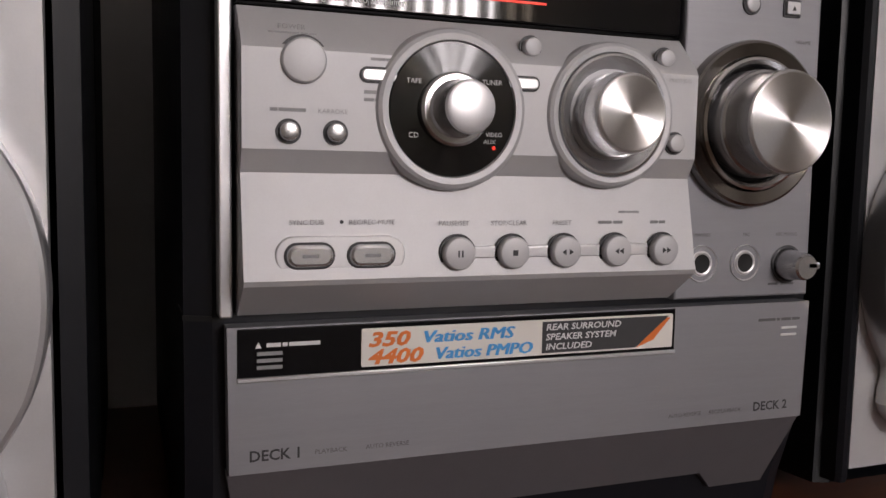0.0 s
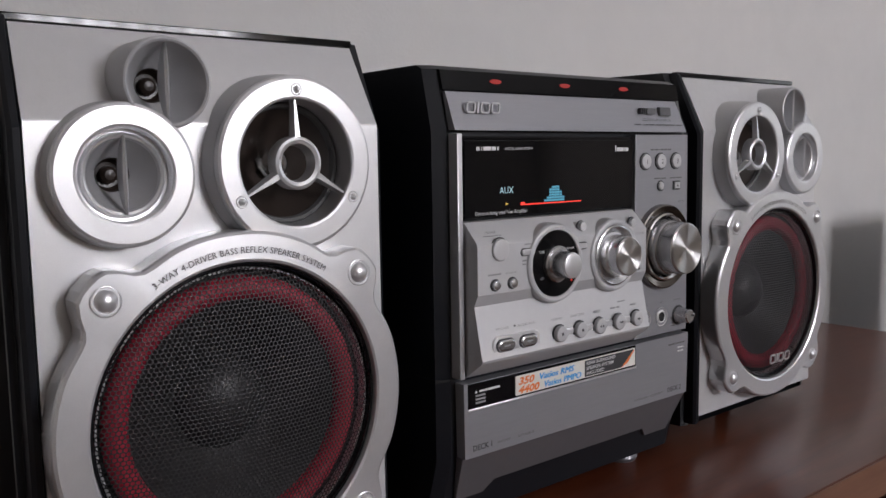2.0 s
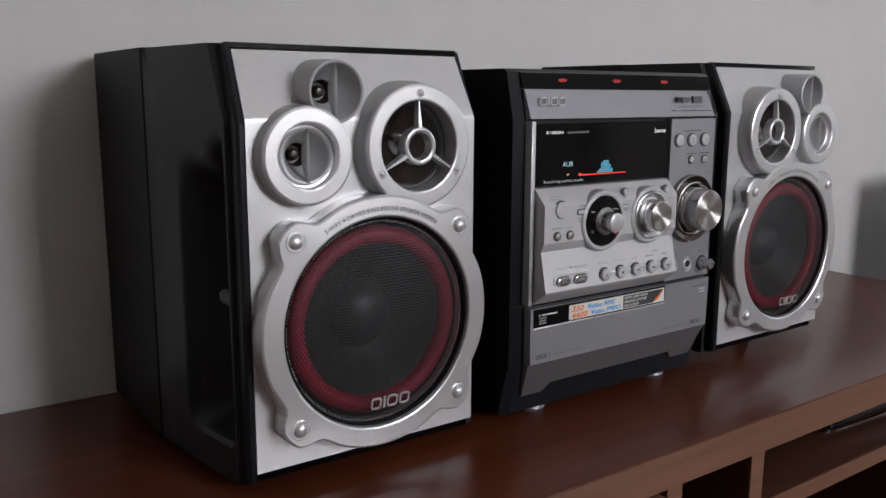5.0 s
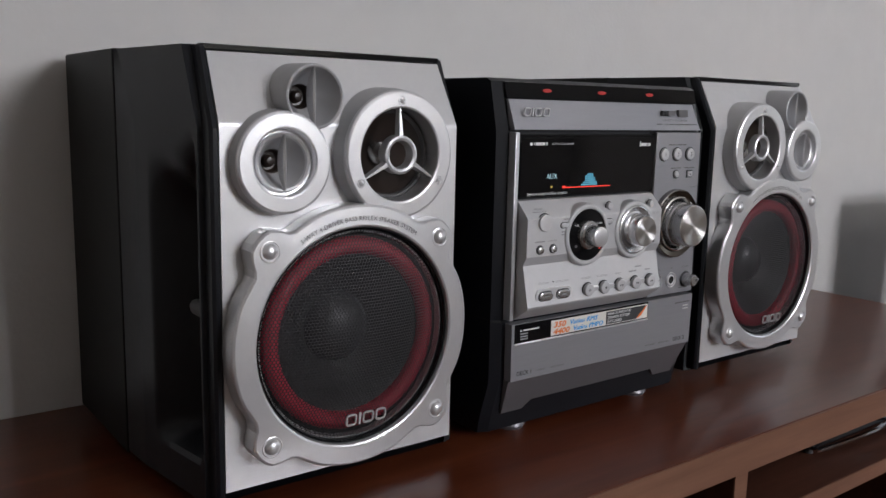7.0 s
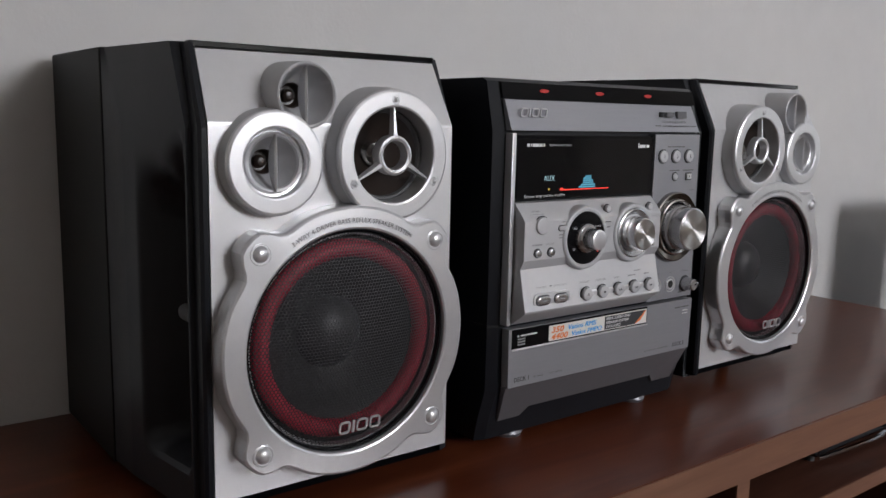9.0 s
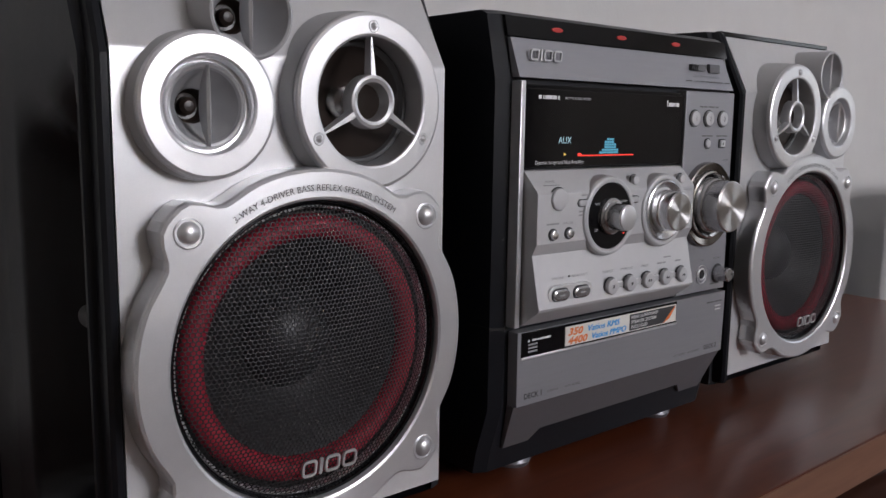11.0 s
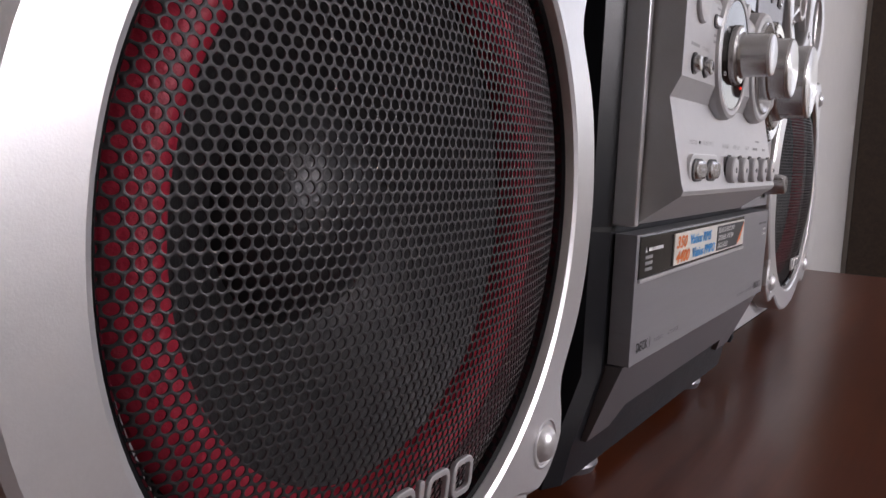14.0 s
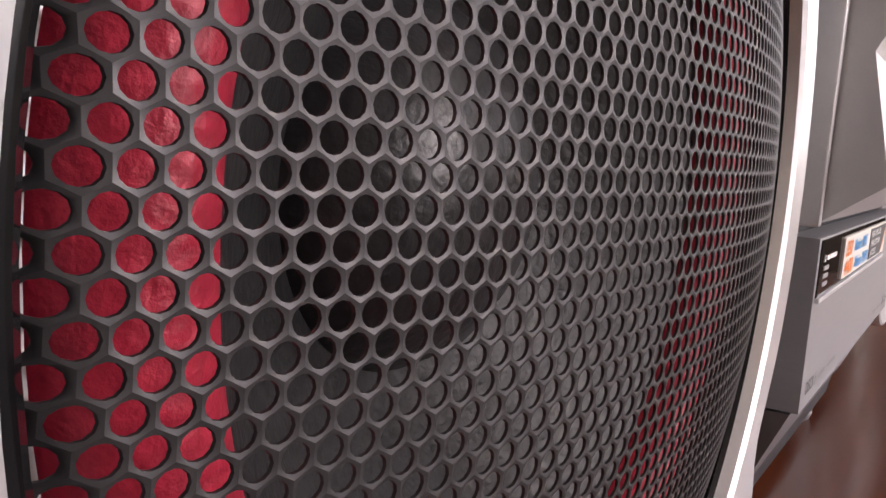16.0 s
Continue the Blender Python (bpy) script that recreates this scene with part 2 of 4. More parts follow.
def letters(body, size, x, y, z, align="LEFT", depth=0.0003, shear=0.0, wide=1.0, bend=None, bold=0.0):
    """Lettering that faces -y, as (verts, faces). bend: (cx, cz, radius) lays it along a circle."""
    cu = bpy.data.curves.new("lettering", "FONT")
    cu.body, cu.size, cu.align_x, cu.shear, cu.resolution_u = body, size, align, shear, 2
    cu.offset = bold * size
    tmp = new("lettering", cu)
    me = bpy.data.meshes.new_from_object(tmp.evaluated_get(bpy.context.evaluated_depsgraph_get()))
    vs = [(v.co.x * wide, v.co.y) for v in me.vertices]
    fs = [tuple(p.vertices) for p in me.polygons]
    bpy.data.objects.remove(tmp)
    bpy.data.curves.remove(cu)
    bpy.data.meshes.remove(me)
    if bend:
        cx, cz, rad = bend
        return [(cx + (rad + v) * math.sin(u / rad), y, cz + (rad + v) * math.cos(u / rad)) for u, v in vs], fs
    return [(x + u, y, z + v) for u, v in vs], fs


def bars(x0, x1, z, h, y, n, seed=1):
    """Small print that cannot be read: a row of short bars."""
    rnd = random.Random(seed)
    cuts = sorted(rnd.uniform(0.1, 0.9) for _ in range(n - 1))
    ends = [0, *cuts, 1]
    out = []
    for a, c in zip(ends, ends[1:]):
        p, q = x0 + (x1 - x0) * a, x0 + (x1 - x0) * c - (x1 - x0) * 0.025
        if q - p > 0.0004:
            out.append(([(p, y, z - h / 2), (q, y, z - h / 2), (q, y, z + h / 2), (p, y, z + h / 2)], [(0, 1, 2, 3)]))
    return join(*out)


def emblem(x0, x1, z0, z1, y, shear=0.12):
    """A maker's mark as plain shapes: rounded rings and a bar."""
    w, h = x1 - x0, z1 - z0
    out = []
    for a, c in ((0, 0.27), (0.31, 0.37), (0.41, 0.69), (0.73, 1.0)):
        p, q = x0 + a * w, x0 + c * w
        wide = q - p > 0.3 * h
        loops = [(0, 0.0012), (0, 0.0002), (0.0002, 0.0)]
        if wide:
            loops += [(0.15 * h, 0.0), (0.17 * h, 0.0002), (0.17 * h, 0.0012)]
        rows = []
        for inset, depth in loops:
            rad = max(min(0.3 * h, (q - p) * 0.4) - inset, 0.0002)
            rows.append([(px + shear * (pz - z0), y + depth, pz) for px, pz in rounded(p + inset, q - inset, z0 + inset, z1 - inset, rad, 3)])
        out.append(loft(rows, False, not wide))
    return join(*out)


# ---- the room ----
def slab(name, geo, material, label, category="wall"):
    return tagged(part(name, geo, material), label, category, kind="structure")


slab("floor", box(ROOM_X0, ROOM_X1, ROOM_Y0, WALL_Y, -0.1, 0.0), FLOOR, "brown wooden floor", "floor")
slab("ceiling", box(ROOM_X0 - 0.12, ROOM_X1 + 0.12, ROOM_Y0 - 0.12, WALL_Y + 0.12, ROOM_H, ROOM_H + 0.1), CEIL, "plain white ceiling", "ceiling")
slab("wall_north", box(ROOM_X0 - 0.12, ROOM_X1 + 0.12, WALL_Y, WALL_Y + 0.12, -0.1, ROOM_H), WALL, "plain off-white painted wall behind the stereo")
slab("wall_west", box(ROOM_X0 - 0.12, ROOM_X0, ROOM_Y0, WALL_Y, -0.1, ROOM_H), ROOM_WALL, "plain beige painted wall")
EY0, EY1, EZ0, EZ1 = -1.76, -0.64, 0.92, 2.24
slab("wall_east", join(box(ROOM_X1, ROOM_X1 + 0.12, ROOM_Y0, EY0, -0.1, ROOM_H), box(ROOM_X1, ROOM_X1 + 0.12, EY1, WALL_Y, -0.1, ROOM_H),
     box(ROOM_X1, ROOM_X1 + 0.12, EY0, EY1, -0.1, EZ0), box(ROOM_X1, ROOM_X1 + 0.12, EY0, EY1, EZ1, ROOM_H)), ROOM_WALL, "beige painted wall with a window")
slab("window_2", join(box(ROOM_X1 + 0.05, ROOM_X1 + 0.1, EY0, EY1, EZ0, EZ0 + 0.05), box(ROOM_X1 + 0.05, ROOM_X1 + 0.1, EY0, EY1, EZ1 - 0.05, EZ1),
     box(ROOM_X1 + 0.05, ROOM_X1 + 0.1, EY0, EY0 + 0.05, EZ0 + 0.05, EZ1 - 0.05), box(ROOM_X1 + 0.05, ROOM_X1 + 0.1, EY1 - 0.05, EY1, EZ0 + 0.05, EZ1 - 0.05)), FRAME_WHITE, "white framed window", "window")
WX0, WX1, WZ0, WZ1 = 0.38, 1.52, 0.92, 2.24
slab("wall_south", join(box(ROOM_X0 - 0.12, WX0, ROOM_Y0 - 0.12, ROOM_Y0, -0.1, ROOM_H), box(WX1, ROOM_X1 + 0.12, ROOM_Y0 - 0.12, ROOM_Y0, -0.1, ROOM_H),
     box(WX0, WX1, ROOM_Y0 - 0.12, ROOM_Y0, -0.1, WZ0), box(WX0, WX1, ROOM_Y0 - 0.12, ROOM_Y0, WZ1, ROOM_H)), ROOM_WALL, "beige painted wall with a window")
win = slab("window_1", join(box(WX0, WX1, ROOM_Y0 - 0.09, ROOM_Y0 - 0.04, WZ0, WZ0 + 0.05), box(WX0, WX1, ROOM_Y0 - 0.09, ROOM_Y0 - 0.04, WZ1 - 0.05, WZ1),
           box(WX0, WX0 + 0.05, ROOM_Y0 - 0.09, ROOM_Y0 - 0.04, WZ0 + 0.05, WZ1 - 0.05), box(WX1 - 0.05, WX1, ROOM_Y0 - 0.09, ROOM_Y0 - 0.04, WZ0 + 0.05, WZ1 - 0.05),
           box(0.93, 0.97, ROOM_Y0 - 0.09, ROOM_Y0 - 0.04, WZ0 + 0.05, WZ1 - 0.05)), FRAME_WHITE, "white framed window", "window")
cur = thing("curtain", (0.95, ROOM_Y0 + 0.1, 0.85), "cream curtain with loose upright folds before the window", "curtain")
folds = random.Random(5)
x = 0.36
while x < 1.54:
    w = folds.uniform(0.03, 0.06)
    part("fold", loft([[(x + w * k / 6, ROOM_Y0 + 0.1 + 0.02 * math.sin(math.pi * k / 6), z) for k in range(7)] + [(x + w * k / 6, ROOM_Y0 + 0.104 + 0.02 * math.sin(math.pi * k / 6), z) for k in range(6, -1, -1)] for z in (0.85, 2.3)]), CURTAIN, cur)
    x += w + folds.uniform(0.02, 0.06)
for bx in (0.30, 1.60):
    part("bracket", box(bx - 0.01, bx + 0.01, ROOM_Y0 - 0.001, ROOM_Y0 + 0.115, 2.29, 2.305), FRAME_WHITE, cur)
part("rod", loft([[(x, ROOM_Y0 + 0.11 + 0.012 * math.cos(a), 2.31 + 0.012 * math.sin(a)) for a in (2 * math.pi * i / 12 for i in range(12))] for x in (0.28, 1.62)]), FRAME_WHITE, cur)
door = slab("door_1", box(ROOM_X1 - 0.03, ROOM_X1 - 0.002, -0.6, WALL_Y - 0.02, 0.0, 2.1, 0.004), DARK_DOOR, "dark brown wooden door in the end wall", "door")


# ---- the sideboard ----
TOP, EDGE_Y, TX0, TX1 = 0.75, -0.107, -0.85, 0.70
desk = thing("sideboard", (0, 0.08, 0.0), "brown wooden sideboard with a dark mahogany top and open shelves", "sideboard")
part("tabletop", box(TX0, TX1, EDGE_Y + 0.0015, WALL_Y - 0.004, TOP - 0.030, TOP, 0.001), TABLE_TOP, desk, "glossy mahogany veneer top")
part("edge_band", box(TX0, TX1, EDGE_Y, EDGE_Y + 0.0012, TOP - 0.030, TOP - 0.0008), TABLE_EDGE, desk, "lighter brown front edge")
FY = EDGE_Y + 0.002
for x in (TX0, -0.062, 0.048, TX1 - 0.018):
    sd = part("side_panel", box(x, x + 0.018, FY + 0.0015, WALL_Y - 0.006, 0.0, TOP - 0.0305, 0.0006), CARCASS, desk)
    part("edge_band", box(x, x + 0.018, FY, FY + 0.0014, 0.0, TOP - 0.0305), TABLE_EDGE, sd, "lighter brown front edge")
sh = part("shelf", box(0.0665, TX1 - 0.0185, FY + 0.0015, WALL_Y - 0.02, 0.654, 0.670, 0.0006), CARCASS, desk)
part("edge_band", box(0.0665, TX1 - 0.0185, FY, FY + 0.0014, 0.654, 0.6698), TABLE_EDGE, sh, "lighter brown front edge")
part("shelf", box(0.0665, TX1 - 0.0185, FY + 0.02, WALL_Y - 0.02, 0.30, 0.316, 0.0006), CARCASS, desk)
part("back_panel", box(TX0 + 0.0185, TX1 - 0.0185, WALL_Y - 0.014, WALL_Y - 0.008, 0.02, TOP - 0.0305), CARCASS, desk)
part("bottom_panel", box(0.0665, TX1 - 0.0185, FY, WALL_Y - 0.02, 0.05, 0.068), CARCASS, desk)
for z0, z1 in ((0.545, 0.713), (0.36, 0.541), (0.06, 0.356)):
    dr = part("drawer", box(TX0 + 0.0195, -0.0635, FY - 0.001, WALL_Y - 0.05, z0, z1, 0.0012), TABLE_EDGE, desk, "plain brown drawer front")
    part("handle", lathe(-0.45, (z0 + z1) / 2, [(0.006, FY - 0.001), (0.006, FY - 0.012), (0.011, FY - 0.018), (0.009, FY - 0.023)], 20, True, True), BRUSHED, dr)

# a slim router on the shelf
router = thing("router", (0.32, -0.02, 0.670), "slim black router with a curved silver edge on the shelf", "router")
part("body", plate(rounded(0.255, 0.425, 0.676, 0.696, 0.006), 0.06, -0.060, 0.003), BLACK_GLOSS, router)
part("silver_trim", loft([[(0.258 + 0.162 * s, -0.064 - 0.012 * math.sin(math.pi * s) + dy, 0.676 + 0.006 * math.sin(math.pi * s) + dz) for dy, dz in
     ((0, 0), (0.003, 0), (0.003, 0.003), (0, 0.003))] for s in (i / 16 for i in range(17))]), CHROME, router, "curved silver trim")
for x in (0.264, 0.414):
    for y in (-0.05, 0.04):
        part("foot", post(x, y, [(0.004, 0.670), (0.004, 0.6765)], 12), RUBBER, router)

# a slim black box beyond the sideboard's end, on a low stand
stand = thing("low_stand", (1.35, 0.08, 0.0), "low dark wooden stand beside the sideboard", "stand")
part("top", box(0.86, 1.85, -0.12, 0.265, 0.44, 0.46, 0.002), CARCASS, stand)
for x in (0.88, 1.81):
    part("side_panel", box(x, x + 0.02, -0.11, 0.25, 0.0, 0.44), CARCASS, stand)
# stood off the wall, and this narrow, to cast a soft shadow on it
slim = thing("slim_black_box", (1.0, 0.137, 0.46), "slim black upright box with rounded corners, beyond the sideboard", "loudspeaker")
part("housing", plate(rounded(0.905, 1.105, 0.468, 0.907, 0.014), 0.156, 0.122, 0.004), BLACK, slim)
part("grille", plate(rounded(0.917, 1.093, 0.50, 0.893, 0.008), 0.1225, 0.1195, 0.001), HOLE, slim, "dark rounded inset front")
part("side_panel", loft([[(x, y, z) for y, z in rounded(0.129, 0.150, 0.50, 0.893, 0.006)] for x in (0.9055, 0.9042)]), BLACK_GLOSS, slim)
part("base", box(0.935, 1.075, 0.09, 0.19, 0.46, 0.4685, 0.003), BLACK, slim)


# ---- the loudspeakers ----
def grille_mesh():
    """Perforated domed steel: one six-sided cell with a round hole at each place of the lattice."""
    pitch, hole, rim = 0.00235, 0.00097, 0.0746
    ca = [(math.cos(2 * math.pi * i / 12 + math.pi / 6), math.sin(2 * math.pi * i / 12 + math.pi / 6)) for i in range(12)]
    ap, cr = pitch / 2, pitch / math.sqrt(3)
    outer = [(c * (cr if i % 2 == 0 else ap), s * (cr if i % 2 == 0 else ap)) for i, (c, s) in enumerate(ca)]
    inner = [(c * hole, s * hole) for c, s in ca]

    def dome(x, z):
        q = min(1.0, math.hypot(x, z) / rim)
        return -0.0125 * (1 - q * q) - 0.0035 + 0.004 * max(0.0, (q - 0.93) / 0.07) ** 2
    verts, faces = [], []
    rows = int(rim / (pitch * 0.866)) + 1
    for r in range(-rows, rows + 1):
        for c in range(-rows, rows + 1):
            x, z = (c + (r % 2) * 0.5) * pitch, r * pitch * math.sqrt(3) / 2
            if math.hypot(x, z) > rim - 0.0011:
                continue
            o = len(verts)
            for px, pz in outer:
                verts.append((x + px, dome(x + px, z + pz), z + pz))
            for px, pz in inner:
                verts.append((x + px, dome(x + px, z + pz) + 0.00007, z + pz))
            for px, pz in inner:
                verts.append((x + px * 0.98, dome(x + px, z + pz) + 0.00034, z + pz * 0.98))
            for i in range(12):
                k = (i + 1) % 12
                faces.append((o + i, o + k, o + 12 + k, o + 12 + i))
                faces.append((o + 12 + i, o + 12 + k, o + 24 + k, o + 24 + i))
    me = bpy.data.meshes.new("grille")
    me.from_pydata(verts, [], faces)
    me.polygons.foreach_set("use_smooth", [True] * len(me.polygons))
    me.set_sharp_from_angle(angle=radians(50))
    me.flip_normals()
    me.materials.append(GRILLE)
    return me


GRILLE_MESH = grille_mesh()


def woofer_outline(cx, cz, d=0.0, seg=144):
    """Round frame with four screw lugs at the corners."""
    pts = []
    for i in range(seg):
        a = 2 * math.pi * i / seg
        q = abs((math.degrees(a) - 45 + 45) % 90 - 45)
        lug = 0.0118 * math.exp(-(q / 8.8) ** 4)
        dip = 0.0014 * math.exp(-((q - 15) / 7.0) ** 2)
        pts.append((cx + (0.0925 + lug - dip - d) * math.cos(a), cz + (0.0915 + lug - dip - d) * math.sin(a)))
    return pts


def driver_ring(name, cx, cz, r_out, r_in, y_base, y_face, y_in, parent, material, label=""):
    return part(name, lathe(cx, cz, [(r_out, y_base), (r_out, y_face + 0.002), (r_out - 0.0006, y_face + 0.0006), (r_out - 0.002, y_face), (r_in + 0.0015, y_face),
                                     (r_in + 0.0004, y_face + 0.0004), (r_in, y_face + 0.0015), (r_in - 0.0005, y_in)], 72), material, parent, label, 14)


def blade(cx, cz, h, y0, y1, w):
    """An upright fin across a horn, thin at both ends."""
    rows = []
    for i in range(13):
        s = -1 + 2 * i / 12
        ww = w * (1 - s * s) ** 0.5 + 0.0002
        dy = (y1 - y0) * (1 - 0.75 * s * s)
        rows.append([(cx - ww, y0 + 0.001, cz + s * h), (cx, y0, cz + s * h), (cx + ww, y0 + 0.001, cz + s * h), (cx + ww * 0.6, y0 + dy, cz + s * h), (cx - ww * 0.6, y0 + dy, cz + s * h)])
    return loft(rows)


def loudspeaker(cx, dy, m, label):
    """m: 1 where the tweeters stand to the left of the midrange, -1 mirrored. dy: how far it stands back."""
    Y = lambda y: y + dy
    X = lambda x: cx + m * x
    sp = thing("loudspeaker", (cx, Y(0.12), TOP), label, "loudspeaker", "pair of loudspeakers")
    hw = 0.0915
    # wooden cabinet box and black plastic front body
    part("cabinet", box(cx - (0.116 if m > 0 else 0.110), cx + (0.102 if m > 0 else 0.116), Y(0.137), Y(0.268), 0.755, 1.055, 0.0015), VINYL, sp, "black ash vinyl cabinet")
    # plan of the side from the lip back to the seam, and how far each point leans back at the top
    prof = [(-hw - 0.002, 0.017, 0.023), (-hw - 0.0095, 0.0195, 0.023), (-0.1130, 0.104, 0.031), (-0.1150, 0.137, 0.0)]
    z0, z1 = 0.757, 1.0545
    inner = -0.1015 if m > 0 else -0.1095
    us = [i / 4 for i in range(4)] + [1 + i / 44 for i in range(44)] + [2 + i / 4 for i in range(5)]
    vs_ = sorted({z0 + (z1 - z0) * i / 84 for i in range(85)} | {1.003})

    def st(e0, e1, t):
        t = max(0.0, min(1.0, (t - e0) / (e1 - e0)))
        return t * t * (3 - 2 * t)

    def skin(u, z, dent):
        i = min(2, int(u))
        f = u - i
        x, y, lean = (prof[i][k] * (1 - f) + prof[i + 1][k] * f for k in range(3))
        if dent:
            k = st(0.0225, 0.0275, y) * st(0.086, 0.058, y) * st(0.7830, 0.7990, z) * st(0.990, 0.935, z - 0.012 * st(0.05, 0.025, y))
            x += 0.036 * k
        return x, y + lean * max(0.0, (z - 1.003) / 0.0515), z
    grids = []
    for side, dent in ((m, True), (-m, False)):
        vs, fs = [], []
        nu = len(us) - 1
        for z in vs_:
            for u in us:
                x, y, z = skin(u, z, dent)
                vs.append((cx + side * (x if dent else max(x, inner)), Y(y), z))
        for j in range(len(vs_) - 1):
            for i in range(nu):
                a = j * (nu + 1) + i
                fs.append((a, a + 1, a + nu + 2, a + nu + 1))
        grids.append((vs, fs))
    caps = []
    for z in (z0, z1):
        left = [skin(i / 4, z, False) for i in range(13)]
        pts = [(cx + m * x, Y(y), z) for x, y, z in left] + [(cx - m * max(x, inner), Y(y), z) for x, y, z in reversed(left)]
        caps.append((pts, [tuple(range(len(pts)))]))
    part("front_body", join(*grids, *caps), BLACK, sp, "black plastic front body with a side grip recess")
    part("grip_peg", loft([[(cx - m * (0.0895 + 0.0045 * k * math.cos(a)), Y(y), 0.8815 + 0.0055 * k * math.sin(a)) for a in (2 * math.pi * i / 16 for i in range(16))]
                           for y, k in ((0.026, 1.0), (0.058, 1.0), (0.0605, 0.85), (0.062, 0.45))]), RUBBER, sp, "grey peg in the grip recess")
    # raised black lip along the side of the baffle
    for side in (-1,):
        lip = []
        for z in (0.7600, 0.7625, 1.0030, 1.0525, 1.0540):
            lean = 0.023 * max(0.0, (z - 1.003) / 0.0475)
            e = 0.001 if z in (0.7600, 1.0540) else 0.0
            k = 1 - 0.022 * max(0.0, (z - 1.003) / 0.0475)
            lip.append([(cx + side * px * k, Y(py + lean), z) for px, py in
                        ((hw + 0.0004, 0.021), (hw + 0.0004, 0.0085 + e), (hw + 0.0012, 0.0075 + e), (hw + 0.0040, 0.0078 + e), (hw + 0.0058, 0.0100 + e), (hw + 0.0064, 0.021))])
        part("lip", loft(lip), BLACK, sp)
    # silver baffle, its top leaning back
    holes = ((cx, 0.8625, 0.0785), (X(0.034), 0.986, 0.034), (X(-0.0525), 0.982, 0.0235), (X(-0.0312), 1.0238, 0.0195))
    nx, nz = 122, 190
    gx = [cx - hw + 2 * hw * i / nx for i in range(nx + 1)]
    gz = [0.7665 + (1.0505 - 0.7665) * j / nz for j in range(nz + 1)]
    vs = [(cx + (x - cx) * (1 - 0.022 * max(0.0, (z - 1.006) / 0.0445)), Y(0.008 + 0.023 * max(0.0, (z - 1.006) / 0.0445)), z) for z in gz for x in gx]
    fs = []
    for j in range(nz):
        for i in range(nx):
            mx_, mz_ = (gx[i] + gx[i + 1]) / 2, (gz[j] + gz[j + 1]) / 2
            if all((mx_ - hx) ** 2 + (mz_ - hz) ** 2 > hr * hr for hx, hz, hr in holes):
                q = j * (nx + 1) + i
                fs.append((q, q + 1, q + nx + 2, q + nx + 1))
    rim = [(x, z) for x, z in ((cx - hw, 0.7665), (cx + hw, 0.7665), (cx + hw, 1.006), (cx + hw * 0.978, 1.0505), (cx - hw * 0.978, 1.0505), (cx - hw, 1.006))]
    edge = [[(x, Y(y + 0.023 * max(0.0, (z - 1.006) / 0.0445)), z) for x, z in rim] for y in (0.008, 0.0165)]
    part("baffle", join((vs, fs), loft(edge, False, False)), SILVER, sp, "silver painted baffle")
    part("top_trim", box(cx - hw - 0.001, cx + hw + 0.001, Y(0.0335), Y(0.0395), 1.0514, 1.0552, 0.0006), BLACK_GLOSS, sp)
    # woofer frame
    wz = 0.8625
    rows = [(0.0, 0.0075), (0.0, -0.0055), (0.0006, -0.0071), (0.002, -0.008)]
    outer = [[(x, Y(y), z) for x, z in woofer_outline(cx, wz, d)] for d, y in rows]
    ring = [[(cx + r * math.cos(2 * math.pi * i / 144), Y(y), wz + r * math.sin(2 * math.pi * i / 144)) for i in range(144)]
            for r, y in ((0.0776, -0.0085), (0.0763, -0.0078), (0.0756, -0.0055), (0.0753, 0.006))]
    wf = part("woofer_frame", loft(outer + ring, False, False), SILVER_LIGHT, sp, "bright silver woofer frame with four screw lugs", 14)
    part("lettering", letters("3-WAY 4-DRIVER BASS REFLEX SPEAKER SYSTEM", 0.0044, 0, Y(-0.0089), 0, "CENTER", bend=(cx, wz, 0.0806)), INK_SOFT, wf, "black arched lettering")
    for sx in (-1, 1):
        for sz in (-1, 1):
            part("screw_cap", lathe(cx + sx * 0.0662, wz + sz * 0.0645, [(0.0072, Y(-0.0084)), (0.0066, Y(-0.0086)), (0.0058, Y(-0.0076)), (0.0052, Y(-0.0084)), (0.0044, Y(-0.0096)),
                                                                        (0.0030, Y(-0.0106)), (0.0014, Y(-0.0110)), (0.0003, Y(-0.0111))], 28, False, True), SILVER_LIGHT, wf, "domed silver screw cap")
    gr = new("grille", GRILLE_MESH)
    gr.parent = sp
    gr.location = Vector((cx, dy, wz)) - base_of(sp)
    gr["label"] = "domed black perforated steel grille"
    part("grille_rim", lathe(cx, wz, [(0.0754, Y(-0.002)), (0.0752, Y(-0.0056)), (0.0746, Y(-0.0060)), (0.0738, Y(-0.0052)), (0.0735, Y(0.0))], 96), BLACK_GLOSS, sp)
    part("trim_ring", lathe(cx, wz, [(0.0736, Y(0.003)), (0.0734, Y(-0.0016)), (0.0728, Y(-0.0022)), (0.0718, Y(-0.0021)), (0.0713, Y(0.003))], 96), SILVER_LIGHT, sp, "bright inner ring behind the mesh")
    part("emblem", emblem(cx - 0.0130, cx + 0.0195, wz - 0.0615, wz - 0.0530, Y(-0.0112)), SILVER_LIGHT, gr, "raised silver maker's mark as plain rings")
    # woofer, close behind the mesh
    W = lambda y: y + dy - 0.005
    part("basket", lathe(cx, wz, [(0.0762, W(0.010)), (0.0725, W(0.0115)), (0.067, W(0.0105))], 72), HOLE, sp)
    roll = [(0.0621 + 0.0063 * math.cos(a), W(0.0100 - 0.0070 * math.sin(a))) for a in (math.pi * i / 10 for i in range(11))]
    part("surround", lathe(cx, wz, roll, 96), SURROUND, sp, "dark red foam surround")
